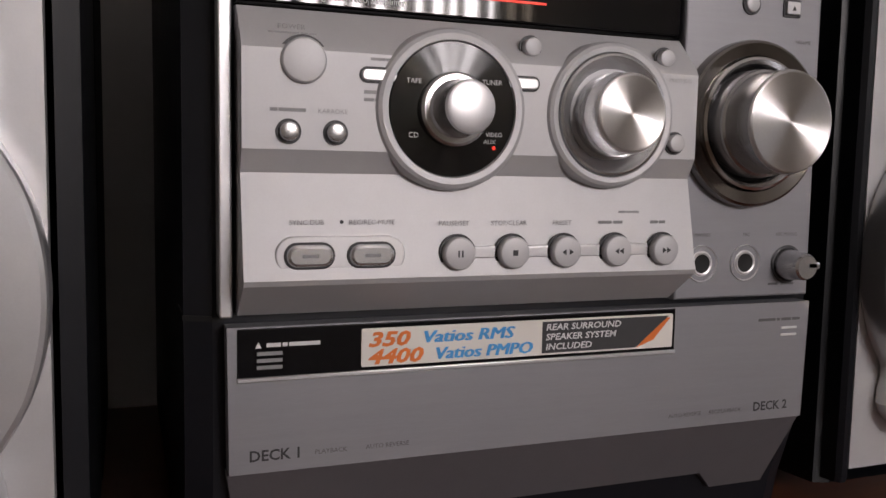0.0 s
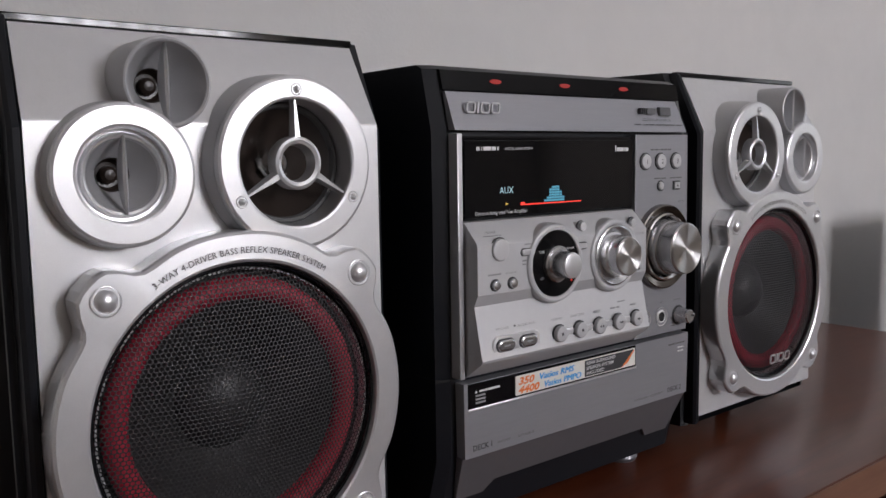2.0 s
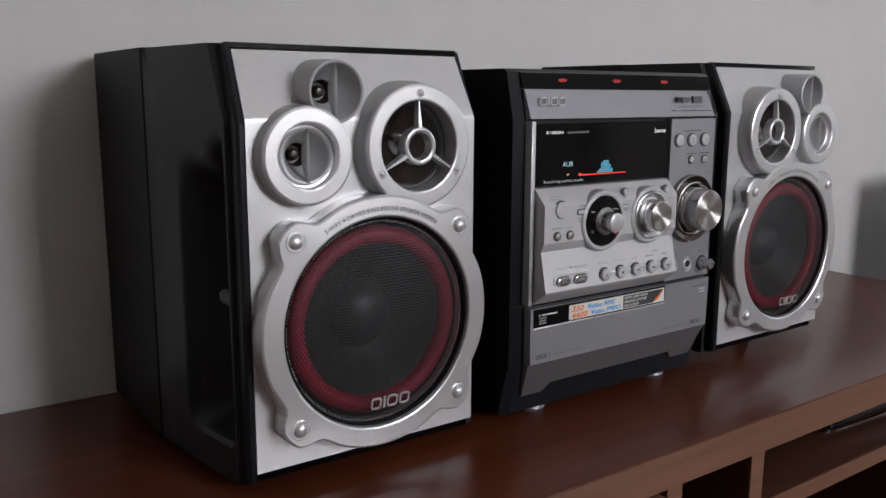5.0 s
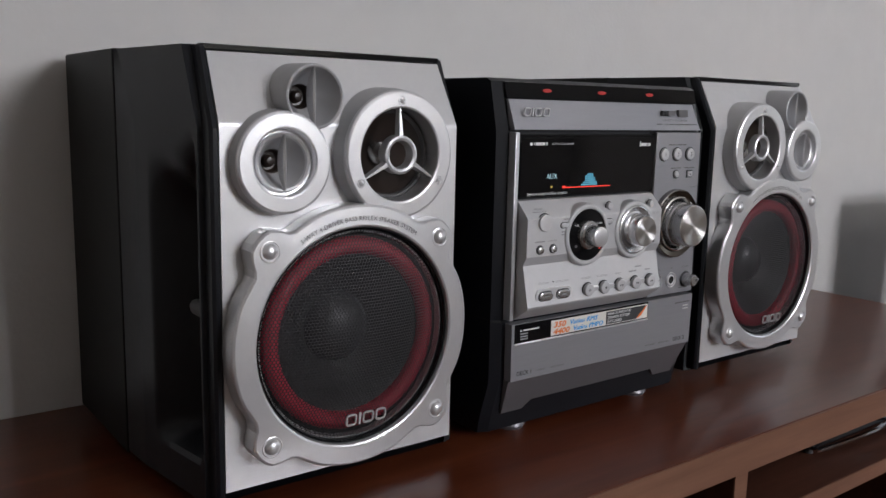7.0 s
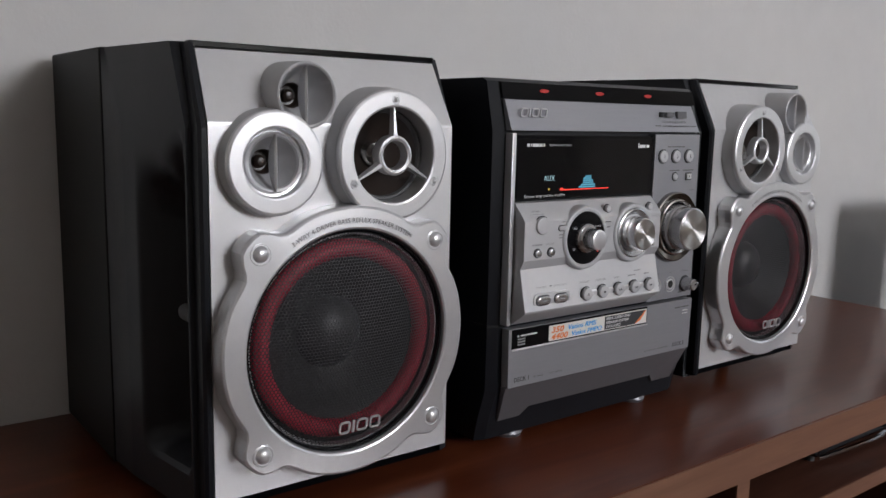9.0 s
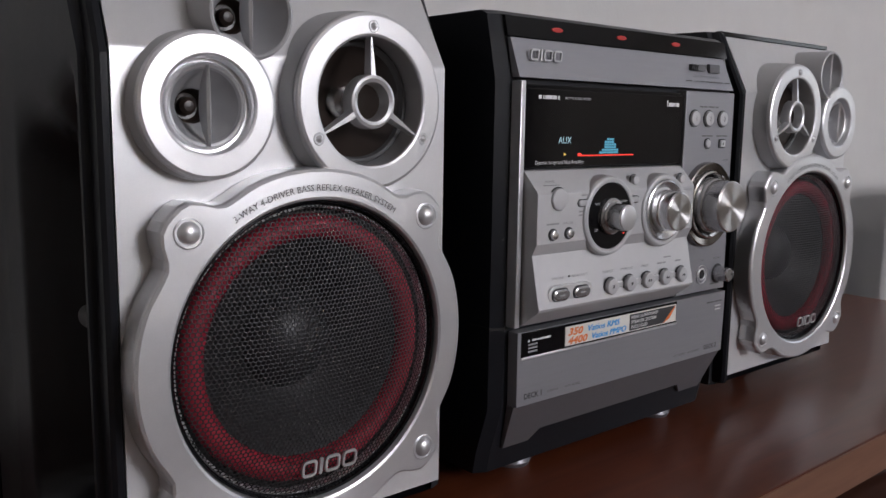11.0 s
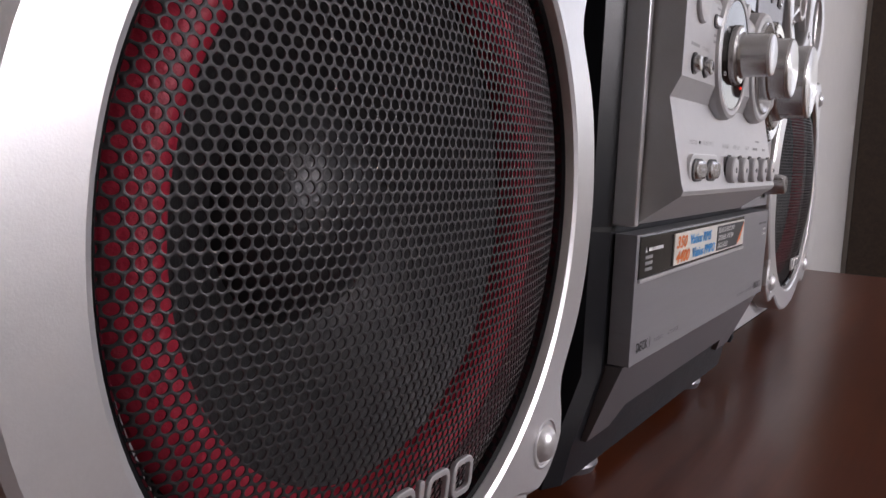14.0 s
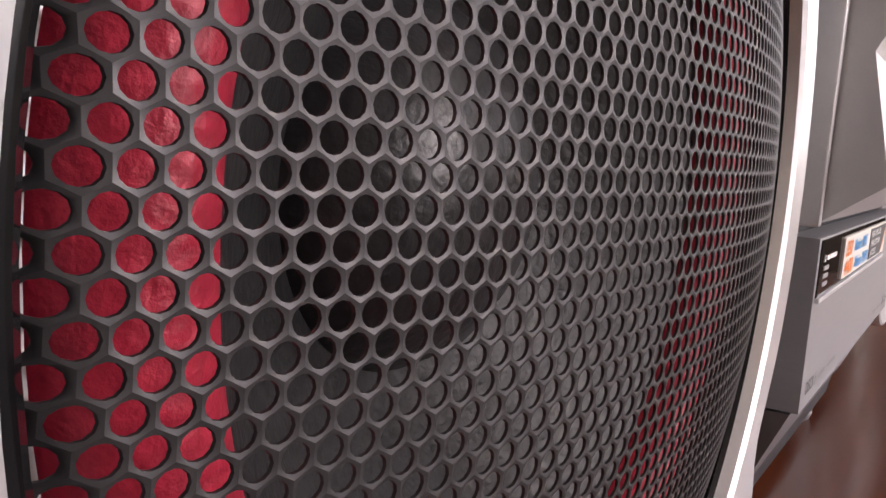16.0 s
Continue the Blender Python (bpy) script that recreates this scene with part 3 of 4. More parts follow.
    part("cone", lathe(cx, wz, [(0.0560, W(0.0100)), (0.0552, W(0.0104)), (0.052, W(0.0122)), (0.04, W(0.0215)), (0.03, W(0.0285)), (0.02, W(0.034)), (0.001, W(0.040))], 96, False, True), CONE, sp)
    part("dust_cap", lathe(cx, wz, [(0.0255, W(0.0312)), (0.0245, W(0.029)), (0.022, W(0.0245)), (0.017, W(0.0205)), (0.011, W(0.0182)), (0.005, W(0.0172)), (0.0004, W(0.017))], 64, False, True), CAP, sp)
    # midrange pod
    mx, mz = X(0.033), 0.986
    part("midrange_pod", lathe(mx, mz, [(0.0462, Y(0.03)), (0.0455, Y(0.0085)), (0.0440, Y(-0.0030))], 72), HORN, sp, "grey moulded pod")
    mr = driver_ring("midrange_ring", mx, mz, 0.0438, 0.0318, Y(0.012), Y(-0.0065), Y(0.008), sp, SILVER_LIGHT, "silver midrange ring")
    for a in (90, 210, 330):
        part("screw_cap", lathe(mx + 0.0368 * math.cos(radians(a)), mz + 0.0368 * math.sin(radians(a)), [(0.0033, Y(-0.0064)), (0.0028, Y(-0.0069)), (0.0022, Y(-0.0060)), (0.0016, Y(-0.0072)), (0.0003, Y(-0.0080))], 20, False, True), SILVER_LIGHT, mr)
        # spoke from hub to ring
        c, s = math.cos(radians(a)), math.sin(radians(a))
        rows = []
        for r, w, y in ((0.0118, 0.0030, -0.0065), (0.02, 0.0022, -0.0057), (0.0318, 0.0009, -0.0045)):
            px, pz = mx + r * c, mz + r * s
            rows.append([(px - s * w, Y(y + 0.004), pz + c * w), (px - s * w * 0.5, Y(y), pz + c * w * 0.5), (px + s * w * 0.5, Y(y), pz - c * w * 0.5), (px + s * w, Y(y + 0.004), pz - c * w)])
        part("spoke", loft(rows), SILVER_LIGHT, mr)
    part("hub", lathe(mx, mz, [(0.0136, Y(0.001)), (0.0136, Y(-0.0050)), (0.0130, Y(-0.0065)), (0.0116, Y(-0.0070)), (0.0098, Y(-0.0063)), (0.0088, Y(0.001))], 48), SILVER_LIGHT, mr)
    part("cone", lathe(mx, mz, [(0.0312, Y(0.0085)), (0.028, Y(0.0115)), (0.018, Y(0.019)), (0.008, Y(0.025)), (0.0005, Y(0.026))], 64, False, True), BROWN_CONE, mr, "brown midrange cone")
    part("cone_edge", lathe(mx, mz, [(0.0313, Y(0.0078)), (0.0302, Y(0.0066)), (0.0288, Y(0.0072)), (0.0280, Y(0.0098))], 56), RUBBER, mr, "grey rubber cone edge")
    part("phase_plug", lathe(mx, mz, [(0.0085, Y(0.024)), (0.0078, Y(0.018)), (0.0055, Y(0.0145)), (0.0025, Y(0.013)), (0.0003, Y(0.0127))], 32, False, True), CHROME, mr)
    # lower tweeter pod
    tx, tz = X(-0.0525), 0.982
    part("tweeter_pod", lathe(tx, tz, [(0.0340, Y(0.03)), (0.0337, Y(0.009)), (0.0329, Y(-0.0005))], 64), HORN, sp)
    tr = driver_ring("tweeter_ring", tx, tz, 0.0328, 0.0214, Y(0.012), Y(-0.0035), Y(0.0015), sp, SILVER_LIGHT, "silver tweeter ring")
    part("inner_ring", lathe(tx, tz, [(0.0214, Y(0.0018)), (0.0196, Y(0.0022)), (0.0190, Y(0.0006)), (0.0180, Y(-0.0003)), (0.0168, Y(0.0002)), (0.0160, Y(0.0020))], 56), SILVER_LIGHT, tr, "raised inner ring")
    part("horn", lathe(tx, tz, [(0.0161, Y(0.0018)), (0.0150, Y(0.0040)), (0.0128, Y(0.0085)), (0.0102, Y(0.0130)), (0.0080, Y(0.0165))], 48), HORN, tr, "grey flared horn")
    part("throat", lathe(tx, tz, [(0.0081, Y(0.0163)), (0.0076, Y(0.021)), (0.0060, Y(0.0235)), (0.0004, Y(0.0240))], 32, False, True), BROWN_CONE, tr, "dark throat")
    part("dome", lathe(tx, tz, [(0.0044, Y(0.0238)), (0.0040, Y(0.0205)), (0.0024, Y(0.0188)), (0.0003, Y(0.0184))], 24, False, True), BROWN_CONE, tr)
    part("fin", blade(tx, tz, 0.0178, Y(-0.0030), Y(0.0075), 0.0009), SILVER_LIGHT, tr, "thin upright fin")
    # upper tweeter tube
    ux, uz = X(-0.0312), 1.0238
    tu = part("tweeter_tube", lathe(ux, uz, [(0.0217, Y(0.045)), (0.0215, Y(0.015)), (0.0211, Y(-0.001)), (0.0205, Y(-0.0030)), (0.0196, Y(-0.0034)), (0.0186, Y(-0.0027)), (0.0180, Y(-0.0008))], 64), HORN, sp, "grey tweeter tube")
    part("horn", lathe(ux, uz, [(0.0181, Y(-0.0008)), (0.0166, Y(0.0035)), (0.0140, Y(0.0095)), (0.0108, Y(0.0150)), (0.0082, Y(0.0185))], 48), HORN, tu, "grey flared horn")
    part("throat", lathe(ux, uz, [(0.0083, Y(0.0183)), (0.0077, Y(0.023)), (0.0060, Y(0.0255)), (0.0004, Y(0.0260))], 32, False, True), BROWN_CONE, tu, "dark throat")
    part("dome", lathe(ux, uz, [(0.0044, Y(0.0258)), (0.0040, Y(0.0225)), (0.0024, Y(0.0208)), (0.0003, Y(0.0204))], 24, False, True), BROWN_CONE, tu)
    part("fin", blade(ux, uz, 0.0182, Y(-0.0026), Y(0.0085), 0.0009), SILVER_LIGHT, tu, "thin upright fin")
    for sx in (-0.075, 0.075):
        for y in (0.09, 0.24):
            part("foot", post(cx + sx, Y(y), [(0.007, TOP), (0.007, TOP + 0.0072)], 16), RUBBER, sp)
    return sp


loudspeaker(-0.2618, 0.0, 1, "silver and black loudspeaker with red-ringed woofer and side grip recess")
loudspeaker(0.2530, 0.012, -1, "silver and black loudspeaker with red-ringed woofer beside the volume knob")


# ---- the stereo unit ----
unit = thing("stereo_system", (-0.0075, 0.12, TOP), "silver and black mini stereo system with display, knobs and tape decks", "stereo")
UX0, UX1 = -0.1320, 0.1170
body_profile = [(0.262, 0.756), (0.016, 0.756), (0.013, 0.771), (0.0035, 0.801), (0.0035, 1.002), (0.012, 1.040), (0.017, 1.0425), (0.262, 1.0425)]
part("body", loft([[(x, y + d, z) for y, z in body_profile] for x, d in ((UX0, 0.004), (UX0 + 0.0085, 0.0), (UX1 - 0.0085, 0.0), (UX1, 0.004))]), BLACK, unit, "black metal and plastic case")
for x in (-0.088, 0.070):
    for y in (0.030, 0.230):
        part("foot", post(x, y, [(0.0125, TOP), (0.0138, TOP + 0.003), (0.0125, TOP + 0.0065)], 24), SILVER_DARK, unit, "round silver foot")
part("seam", loft([[(x, y, z) for x, y in ((UX0 - 0.0003, 0.03), (UX0 - 0.0003, 0.0073), (UX0 + 0.0084, 0.0032), (-0.1200, 0.0032), (-0.1200, 0.0040), (UX0 + 0.009, 0.0040), (UX0 + 0.0005, 0.0080), (UX0 + 0.0005, 0.03))]
                   for z in (0.8512, 0.8530)]), HOLE, unit, "dark seam round the case")
# top strip with three lamps and the silver disc-tray lid
part("lamp_strip", side_prism([(0.0065, 1.0275), (0.0095, 1.0395), (0.014, 1.0405), (0.014, 1.0275)], -0.1235, 0.1085), BLACK_GLOSS, unit, "glossy black strip")
for x in (-0.080, -0.017, 0.044):
    part("led", plate(ellipse(x, 1.0338, 0.0050, 0.0015), 0.010, 0.0073, 0.0004), LED, unit, "glowing red lamp")
lid = part("disc_lid", loft([[(x0, 0.0042, 1.0035), (x0, -0.0020, 1.0035), (x0 + k, 0.0052, 1.0265), (x0 + k, 0.0075, 1.0265)] for x0, k in ((-0.1215, -0.0015), (0.1065, -0.005))]), SILVER_DECK, unit, "silver disc tray lid")
part("emblem", emblem(-0.112, -0.0845, 1.0135, 1.0205, -0.0010), FASCIA, lid, "raised silver maker's mark as plain rings")
LY = -0.0005
for i, x in enumerate((0.0535, 0.0557, 0.0579)):
    part("print", plate([(x, 1.0163), (x + 0.0012, 1.0163), (x + 0.0016, 1.0205), (x + 0.0004, 1.0205)], LY + 0.003, LY, 0.0001), INK, lid)
part("print", plate(rounded(0.061, 0.0705, 1.0163, 1.0205, 0.001, 3), LY + 0.003, LY, 0.0001), INK_SOFT, lid)
part("print", plate([(0.077, 1.0155), (0.0895, 1.0155), (0.0885, 1.0215), (0.076, 1.0215)], LY + 0.003, LY + 0.0003, 0.0001), INK_SOFT, lid)
part("lettering", letters("CD-R/RW PLAYBACK", 0.0024, 0.054, -0.0016 + 0.0006, 1.0115, wide=1.5), INK_SOFT, lid)
part("print", bars(0.045, 0.1035, 1.0087, 0.0008, -0.0015, 8, 4), INK_SOFT, lid)

# left strip, display, right panel
part("trim_strip", box(-0.1222, -0.1182, -0.0045, 0.0045, 0.8535, 1.0015, 0.0006), SILVER_LIGHT, unit, "narrow silver trim strip")
disp = part("display", plate([(-0.1165, 0.9495), (0.0436, 0.9495), (0.0436, 1.0000), (-0.1165, 1.0000)], 0.004, -0.0008, 0.0008), BLACK_GLOSS, unit, "black glass display window")
part("glass", plate([(-0.1150, 0.9505), (0.0424, 0.9505), (0.0424, 0.9975), (-0.1150, 0.9975)], -0.0006, -0.0026, 0.0004), GLASS, disp, "black display glass")
DY = -0.0029
part("lettering", letters("AUX", 0.0060, -0.0872, DY, 0.9648, wide=0.95), CYAN_LIGHT, disp, "pale glowing letters")
part("red_line", plate([(-0.0655, 0.9568), (-0.0125, 0.9568), (-0.0125, 0.9576), (-0.0655, 0.9576)], DY + 0.0002, DY, 0.00005), RED_LIGHT, disp)
part("red_mark", plate([(-0.0690, 0.9568), (-0.0645, 0.9568), (-0.0660, 0.9588), (-0.0690, 0.9588)], DY + 0.0002, DY - 0.0001, 0.00005), RED_LIGHT, disp)
part("level_mark", plate([(-0.0820, 0.9572), (-0.0795, 0.9582), (-0.0820, 0.9592)], DY + 0.0002, DY, 0.00005), YELLOW_LIGHT, disp)
for i, n in enumerate((1, 2, 5, 6, 6, 6, 4, 2)):
    for j in range(n):
        x, z = -0.0480 + i * 0.0024, 0.9582 + j * 0.0017
        part("level_bar", ([(x, DY, z), (x + 0.0022, DY, z), (x + 0.0022, DY, z + 0.0014), (x, DY, z + 0.0014)], [(0, 1, 2, 3)]), BLUE_LIGHT, disp)
part("lettering", letters("Dynamic Integrated Neo Amplifier", 0.0034, -0.1075, DY, 0.9522, wide=0.93), INK_WHITE, disp)
part("print", bars(-0.1060, -0.0870, 0.9925, 0.0023, DY, 8, 8), INK_WHITE, disp)
part("lettering", letters("DIGITAL AUDIO SYSTEM", 0.0022, -0.0825, DY, 0.9916), INK_WHITE, disp)
part("print", join(plate([(0.0225, 0.9895), (0.0237, 0.9895), (0.0237, 0.9940), (0.0225, 0.9940)], DY + 0.0002, DY, 0.00005), bars(0.0242, 0.0370, 0.9912, 0.0026, DY, 3, 5)), INK_WHITE, disp)

rp = part("right_panel", plate([(0.0444, 0.8530), (0.1078, 0.8530), (0.1062, 1.0015), (0.0444, 1.0015)], 0.004, -0.0035, 0.0008), SILVER_DECK, unit, "silver control panel")
PY = -0.0035


def round_button(x, z, r, y, h, parent, material=None, ring=True, name="button", sx=1.0):
    b = part(name, lathe(x, z, [(r, y + 0.001), (r, y - h + 0.0008), (r * 0.92, y - h + 0.0002), (r * 0.75, y - h), (0.0002, y - h)], 28, False, True), material or FASCIA, parent)
    if ring:
        part("button_ring", lathe(x, z, [(r + 0.0009, y), (r + 0.0009, y - 0.0006), (r + 0.0001, y - 0.0006), (r, y)], 28), INK, b)
    return b


for i, x in enumerate((0.0548, 0.0725, 0.0908)):
    b = round_button(x, 0.9823, 0.0054, PY, 0.0022, rp)
    part("lettering", letters(str(i + 1), 0.0050, x, PY - 0.00235, 0.9805, "CENTER"), INK, b)
part("print", bars(0.061, 0.086, 0.9907, 0.0011, PY - 0.0001, 5, 9), INK_SOFT, rp)
round_button(0.0730, 0.9643, 0.0031, PY, 0.0016, rp)
sq = part("button", plate(rounded(0.0880, 0.0962, 0.9608, 0.9676, 0.0006), PY, PY - 0.0006, 0.0002), INK, rp)
part("button_face", plate(rounded(0.0890, 0.0952, 0.9618, 0.9666, 0.0005), PY - 0.0005, PY - 0.0016, 0.0003), SILVER_LIGHT, sq)
part("print", plate([(0.0912, 0.9632), (0.0930, 0.9632), (0.0921, 0.9650)], PY - 0.0010, PY - 0.0018, 0.00005), INK, sq)
part("print", bars(0.0655, 0.0800, 0.9698, 0.0009, PY - 0.0001, 3, 10), INK_SOFT, rp)
part("print", bars(0.0845, 0.0995, 0.9698, 0.0009, PY - 0.0001, 3, 11), INK_SOFT, rp)
part("lettering", letters("VOLUME", 0.0019, 0.0985, PY - 0.0002, 0.9512, "CENTER"), INK_SOFT, rp)
for body, x in (("PHONES", 0.0558), ("MIC", 0.0762), ("MIC MIXING", 0.0958)):
    part("lettering", letters(body, 0.0019, x, PY - 0.0002, 0.8768, "CENTER"), INK_SOFT, rp, "small grey lettering")
part("print", bars(0.0880, 0.1010, 0.8578, 0.0009, PY - 0.0001, 4, 16), INK_SOFT, rp)
for x in (0.0560, 0.0762):
    j = part("jack", lathe(x, 0.8665, [(0.0072, PY + 0.0005), (0.0070, PY - 0.0005), (0.0060, PY + 0.0005), (0.0045, PY - 0.0002), (0.0042, PY - 0.0006), (0.0036, PY - 0.0004), (0.0034, PY + 0.006)], 32, False, True), SILVER, rp, "round socket")
    # flat near-black disc across the mouth, painted as the shade inside the socket
    part("jack_hole_shade", lathe(x, 0.8665, [(0.0037, PY - 0.0004), (0.0032, PY - 0.0002), (0.0003, PY - 0.0001)], 24, False, True), HOLE, j)
mk = part("small_knob", lathe(0.0966, 0.8655, [(0.0062, PY), (0.0060, PY - 0.003), (0.0052, PY - 0.0105), (0.0045, PY - 0.0115), (0.0003, PY - 0.0115)], 28, False, True), BRUSHED, rp)
part("pointer", box(0.0966, 0.1030, PY - 0.0115, PY - 0.0085, 0.8645, 0.8675, 0.0008), BRUSHED, mk)
part("knob_well", lathe(0.0966, 0.8655, [(0.0076, PY - 0.0004), (0.0066, PY - 0.0006), (0.0062, PY)], 28), INK, mk)

# the stepped fascia with dial and jog knob
fas = part("fascia", loft([[(xl, y, z) for y, z in ((0.003, 0.9490), (-0.0030, 0.9485), (-0.0140, 0.9370), (-0.0150, 0.9350), (-0.0150, 0.9055), (-0.0142, 0.9040), (-0.0115, 0.8985), (-0.0118, 0.8970),
                                                         (-0.0178, 0.8690), (-0.0186, 0.8665), (-0.0178, 0.8648), (-0.0030, 0.8540), (0.003, 0.8540))]
                           for xl in (-0.1166, 0.0420)]), FASCIA, unit, "bright silver stepped control fascia")
FU = -0.0150


def lower_y(z):
    return -0.0118 - 0.0060 * (0.8970 - z) / 0.0280


pw = round_button(-0.0985, 0.9318, 0.0068, -0.0138, 0.0030, fas, name="power_button")
part("lettering", join(letters("POWER", 0.0021, -0.1012, -0.0098, 0.9415, "CENTER", wide=1.15), bars(-0.1085, -0.0935, 0.9400, 0.0009, -0.0113, 3, 20)), INK_GREY, fas)
for x in (-0.1030, -0.0888):
    round_button(x, 0.9108, 0.0029, FU, 0.0028, fas, BRUSHED)
for x0, x1, s in ((-0.1085, -0.0975, 21), (-0.0800, -0.0705, 24)):
    part("print", bars(x0, x1, 0.9172 if s == 21 else 0.9235, 0.0011, FU - 0.0001, 2, s), INK_GREY, fas)
part("lettering", letters("KARAOKE", 0.0020, -0.0942, FU - 0.0001, 0.9165), INK_GREY, fas)
part("print", bars(-0.0800, -0.0715, 0.9212, 0.0010, FU - 0.0001, 2, 25), INK_GREY, fas)
part("print", bars(-0.0780, -0.0710, 0.9335, 0.0009, FU - 0.0001, 2, 26), INK_GREY, fas)
for x0, x1 in ((-0.0815, -0.0690), (-0.0330, -0.0205)):
    p = part("pill_button", plate(rounded(x0, x1, 0.9262, 0.9312, 0.0024), FU + 0.001, FU - 0.0005, 0.0002), INK, fas)
    part("button_face", plate(rounded(x0 + 0.0007, x1 - 0.0007, 0.9269, 0.9305, 0.0017), FU, FU - 0.0012, 0.0004), SILVER_LIGHT, p)
for x, z in ((-0.0225, 0.9410), (0.0298, 0.9405), (0.0328, 0.9110)):
    round_button(x, z, 0.0031, -0.0110 if z > 0.93 else FU, 0.0028 if z < 0.93 else 0.0032, fas)
part("lettering", letters("MULTI JOG", 0.0019, 0.0345, FU - 0.0002, 0.9322, "CENTER"), INK_GREY, fas)
# source dial
DX, DZ = -0.0510, 0.9193
collar = part("dial_collar", lathe(DX, DZ, [(0.0260, -0.004), (0.0256, -0.0145), (0.0248, -0.0162), (0.0236, -0.0168), (0.0216, -0.0166), (0.0211, -0.0150)], 72), FASCIA, fas, "silver collar")
part("dial_face", lathe(DX, DZ, [(0.0212, -0.0154), (0.0210, -0.0163), (0.010, -0.0163), (0.0003, -0.0168)], 64, False, True), BLACK_GLOSS, collar, "glossy black dial face")
for body, a, s in (("TAPE", 148, 0.0022), ("TUNER", 35, 0.0022), ("CD", 212, 0.0024), ("VIDEO", -28, 0.0020), ("AUX", -38, 0.0020)):
    part("lettering", letters(body, s, DX + 0.0158 * math.cos(radians(a)), -0.0165, DZ - 0.0008 + 0.0158 * math.sin(radians(a)), "CENTER"), INK_WHITE, collar)
part("marker", lathe(DX + 0.0140, DZ - 0.0118, [(0.0007, -0.0164), (0.0005, -0.0168), (0.0001, -0.0169)], 10, False, True), RED_LIGHT, collar)
kn = part("dial_knob", lathe(DX, DZ, [(0.0118, -0.0165), (0.0116, -0.0185), (0.0108, -0.0192), (0.0092, -0.0194), (0.0086, -0.0205), (0.0082, -0.0300)], 48), BRUSHED, collar, "silver knob")
part("knob_face", lathe(DX, DZ, [(0.0082, -0.0300), (0.0078, -0.0309), (0.0066, -0.0313), (0.0003, -0.0313)], 40, False, True), SILVER_LIGHT, kn)
# jog knob
JX, JZ = 0.0070, 0.9198
jc = part("jog_collar", lathe(JX, JZ, [(0.0252, -0.004), (0.0248, -0.0145), (0.0240, -0.0162), (0.0228, -0.0168), (0.0211, -0.0166), (0.0206, -0.0150)], 72), FASCIA, fas, "silver collar")
part("jog_ring", lathe(JX, JZ, [(0.0207, -0.0160), (0.0205, -0.0172), (0.0196, -0.0176), (0.0185, -0.0170), (0.0150, -0.0145), (0.0118, -0.0150)], 64), BRUSHED, jc, "dished silver ring")
jk = part("jog_knob", lathe(JX, JZ, [(0.0142, -0.0145), (0.0141, -0.0196), (0.0136, -0.0206), (0.0132, -0.0275)], 56), BRUSHED, jc, "silver knob")
part("knob_face", lathe(JX, JZ, [(0.0132, -0.0275), (0.0128, -0.0284), (0.0122, -0.0287), (0.0003, -0.0281)], 56, False, True), SPUN, jk, "turned metal knob face")
# volume knob
VX, VZ = 0.0745, 0.9195
vr = part("volume_ring", lathe(VX, VZ, [(0.0314, PY + 0.003), (0.0314, PY - 0.003), (0.0310, PY - 0.0042), (0.0300, PY - 0.0048), (0.0256, PY - 0.0040), (0.0250, PY - 0.0030)], 80), SMOKED, unit, "smoked chrome volume ring")
part("inner_ring", lathe(VX, VZ, [(0.0252, PY - 0.0025), (0.0248, PY - 0.0056), (0.0238, PY - 0.0062), (0.0224, PY - 0.0046), (0.0214, PY - 0.0005)], 72), CHROME, vr, "bright chrome ring")
part("well", lathe(VX, VZ, [(0.0228, PY - 0.0008), (0.015, PY - 0.0006), (0.0005, PY - 0.0006)], 48, False, True), BLACK_GLOSS, vr)
vk = part("volume_knob", lathe(VX, VZ, [(0.0202, PY - 0.0006), (0.0202, PY - 0.0075), (0.0196, PY - 0.0092), (0.0188, PY - 0.0100), (0.0186, PY - 0.0218)], 72), BRUSHED, vr, "large silver volume knob")
part("knob_face", lathe(VX, VZ, [(0.0186, PY - 0.0218), (0.0182, PY - 0.0228), (0.0176, PY - 0.0231), (0.0003, PY - 0.0224)], 72, False, True), SPUN, vk, "turned metal knob face")
# transport buttons and oval buttons on the lower fascia
BZ = 0.8738
by = lower_y(BZ)
part("button_rail", box(-0.0490, 0.0282, by - 0.0006, by + 0.002, BZ - 0.0022, BZ + 0.0022, 0.0008), SILVER, fas)
icons = ("pause", "stop", "both", "rewind", "forward")
for x, icon in zip((-0.0492, -0.0300, -0.0108, 0.0090, 0.0282), icons):
    b = round_button(x, BZ, 0.0053, by, 0.0036, fas)
    iy = by - 0.00375
    tri = lambda px, d: plate([(px - d * 0.0008, BZ - 0.0010), (px + d * 0.0008, BZ), (px - d * 0.0008, BZ + 0.0010)], iy + 0.0002, iy, 0.00003)
    if icon == "pause":
        g = join(*(plate([(x + o, BZ - 0.0011), (x + o + 0.0005, BZ - 0.0011), (x + o + 0.0005, BZ + 0.0011), (x + o, BZ + 0.0011)], iy + 0.0002, iy, 0.00003) for o in (-0.0009, 0.0004)))
    elif icon == "stop":
        g = plate([(x - 0.0009, BZ - 0.0009), (x + 0.0009, BZ - 0.0009), (x + 0.0009, BZ + 0.0009), (x - 0.0009, BZ + 0.0009)], iy + 0.0002, iy, 0.00003)
    elif icon == "both":
        g = join(tri(x - 0.0014, -1), tri(x + 0.0014, 1))
    else:
        d = -1 if icon == "rewind" else 1
        g = join(tri(x - 0.0009, d), tri(x + 0.0009, d))
    part("symbol", g, INK, b)
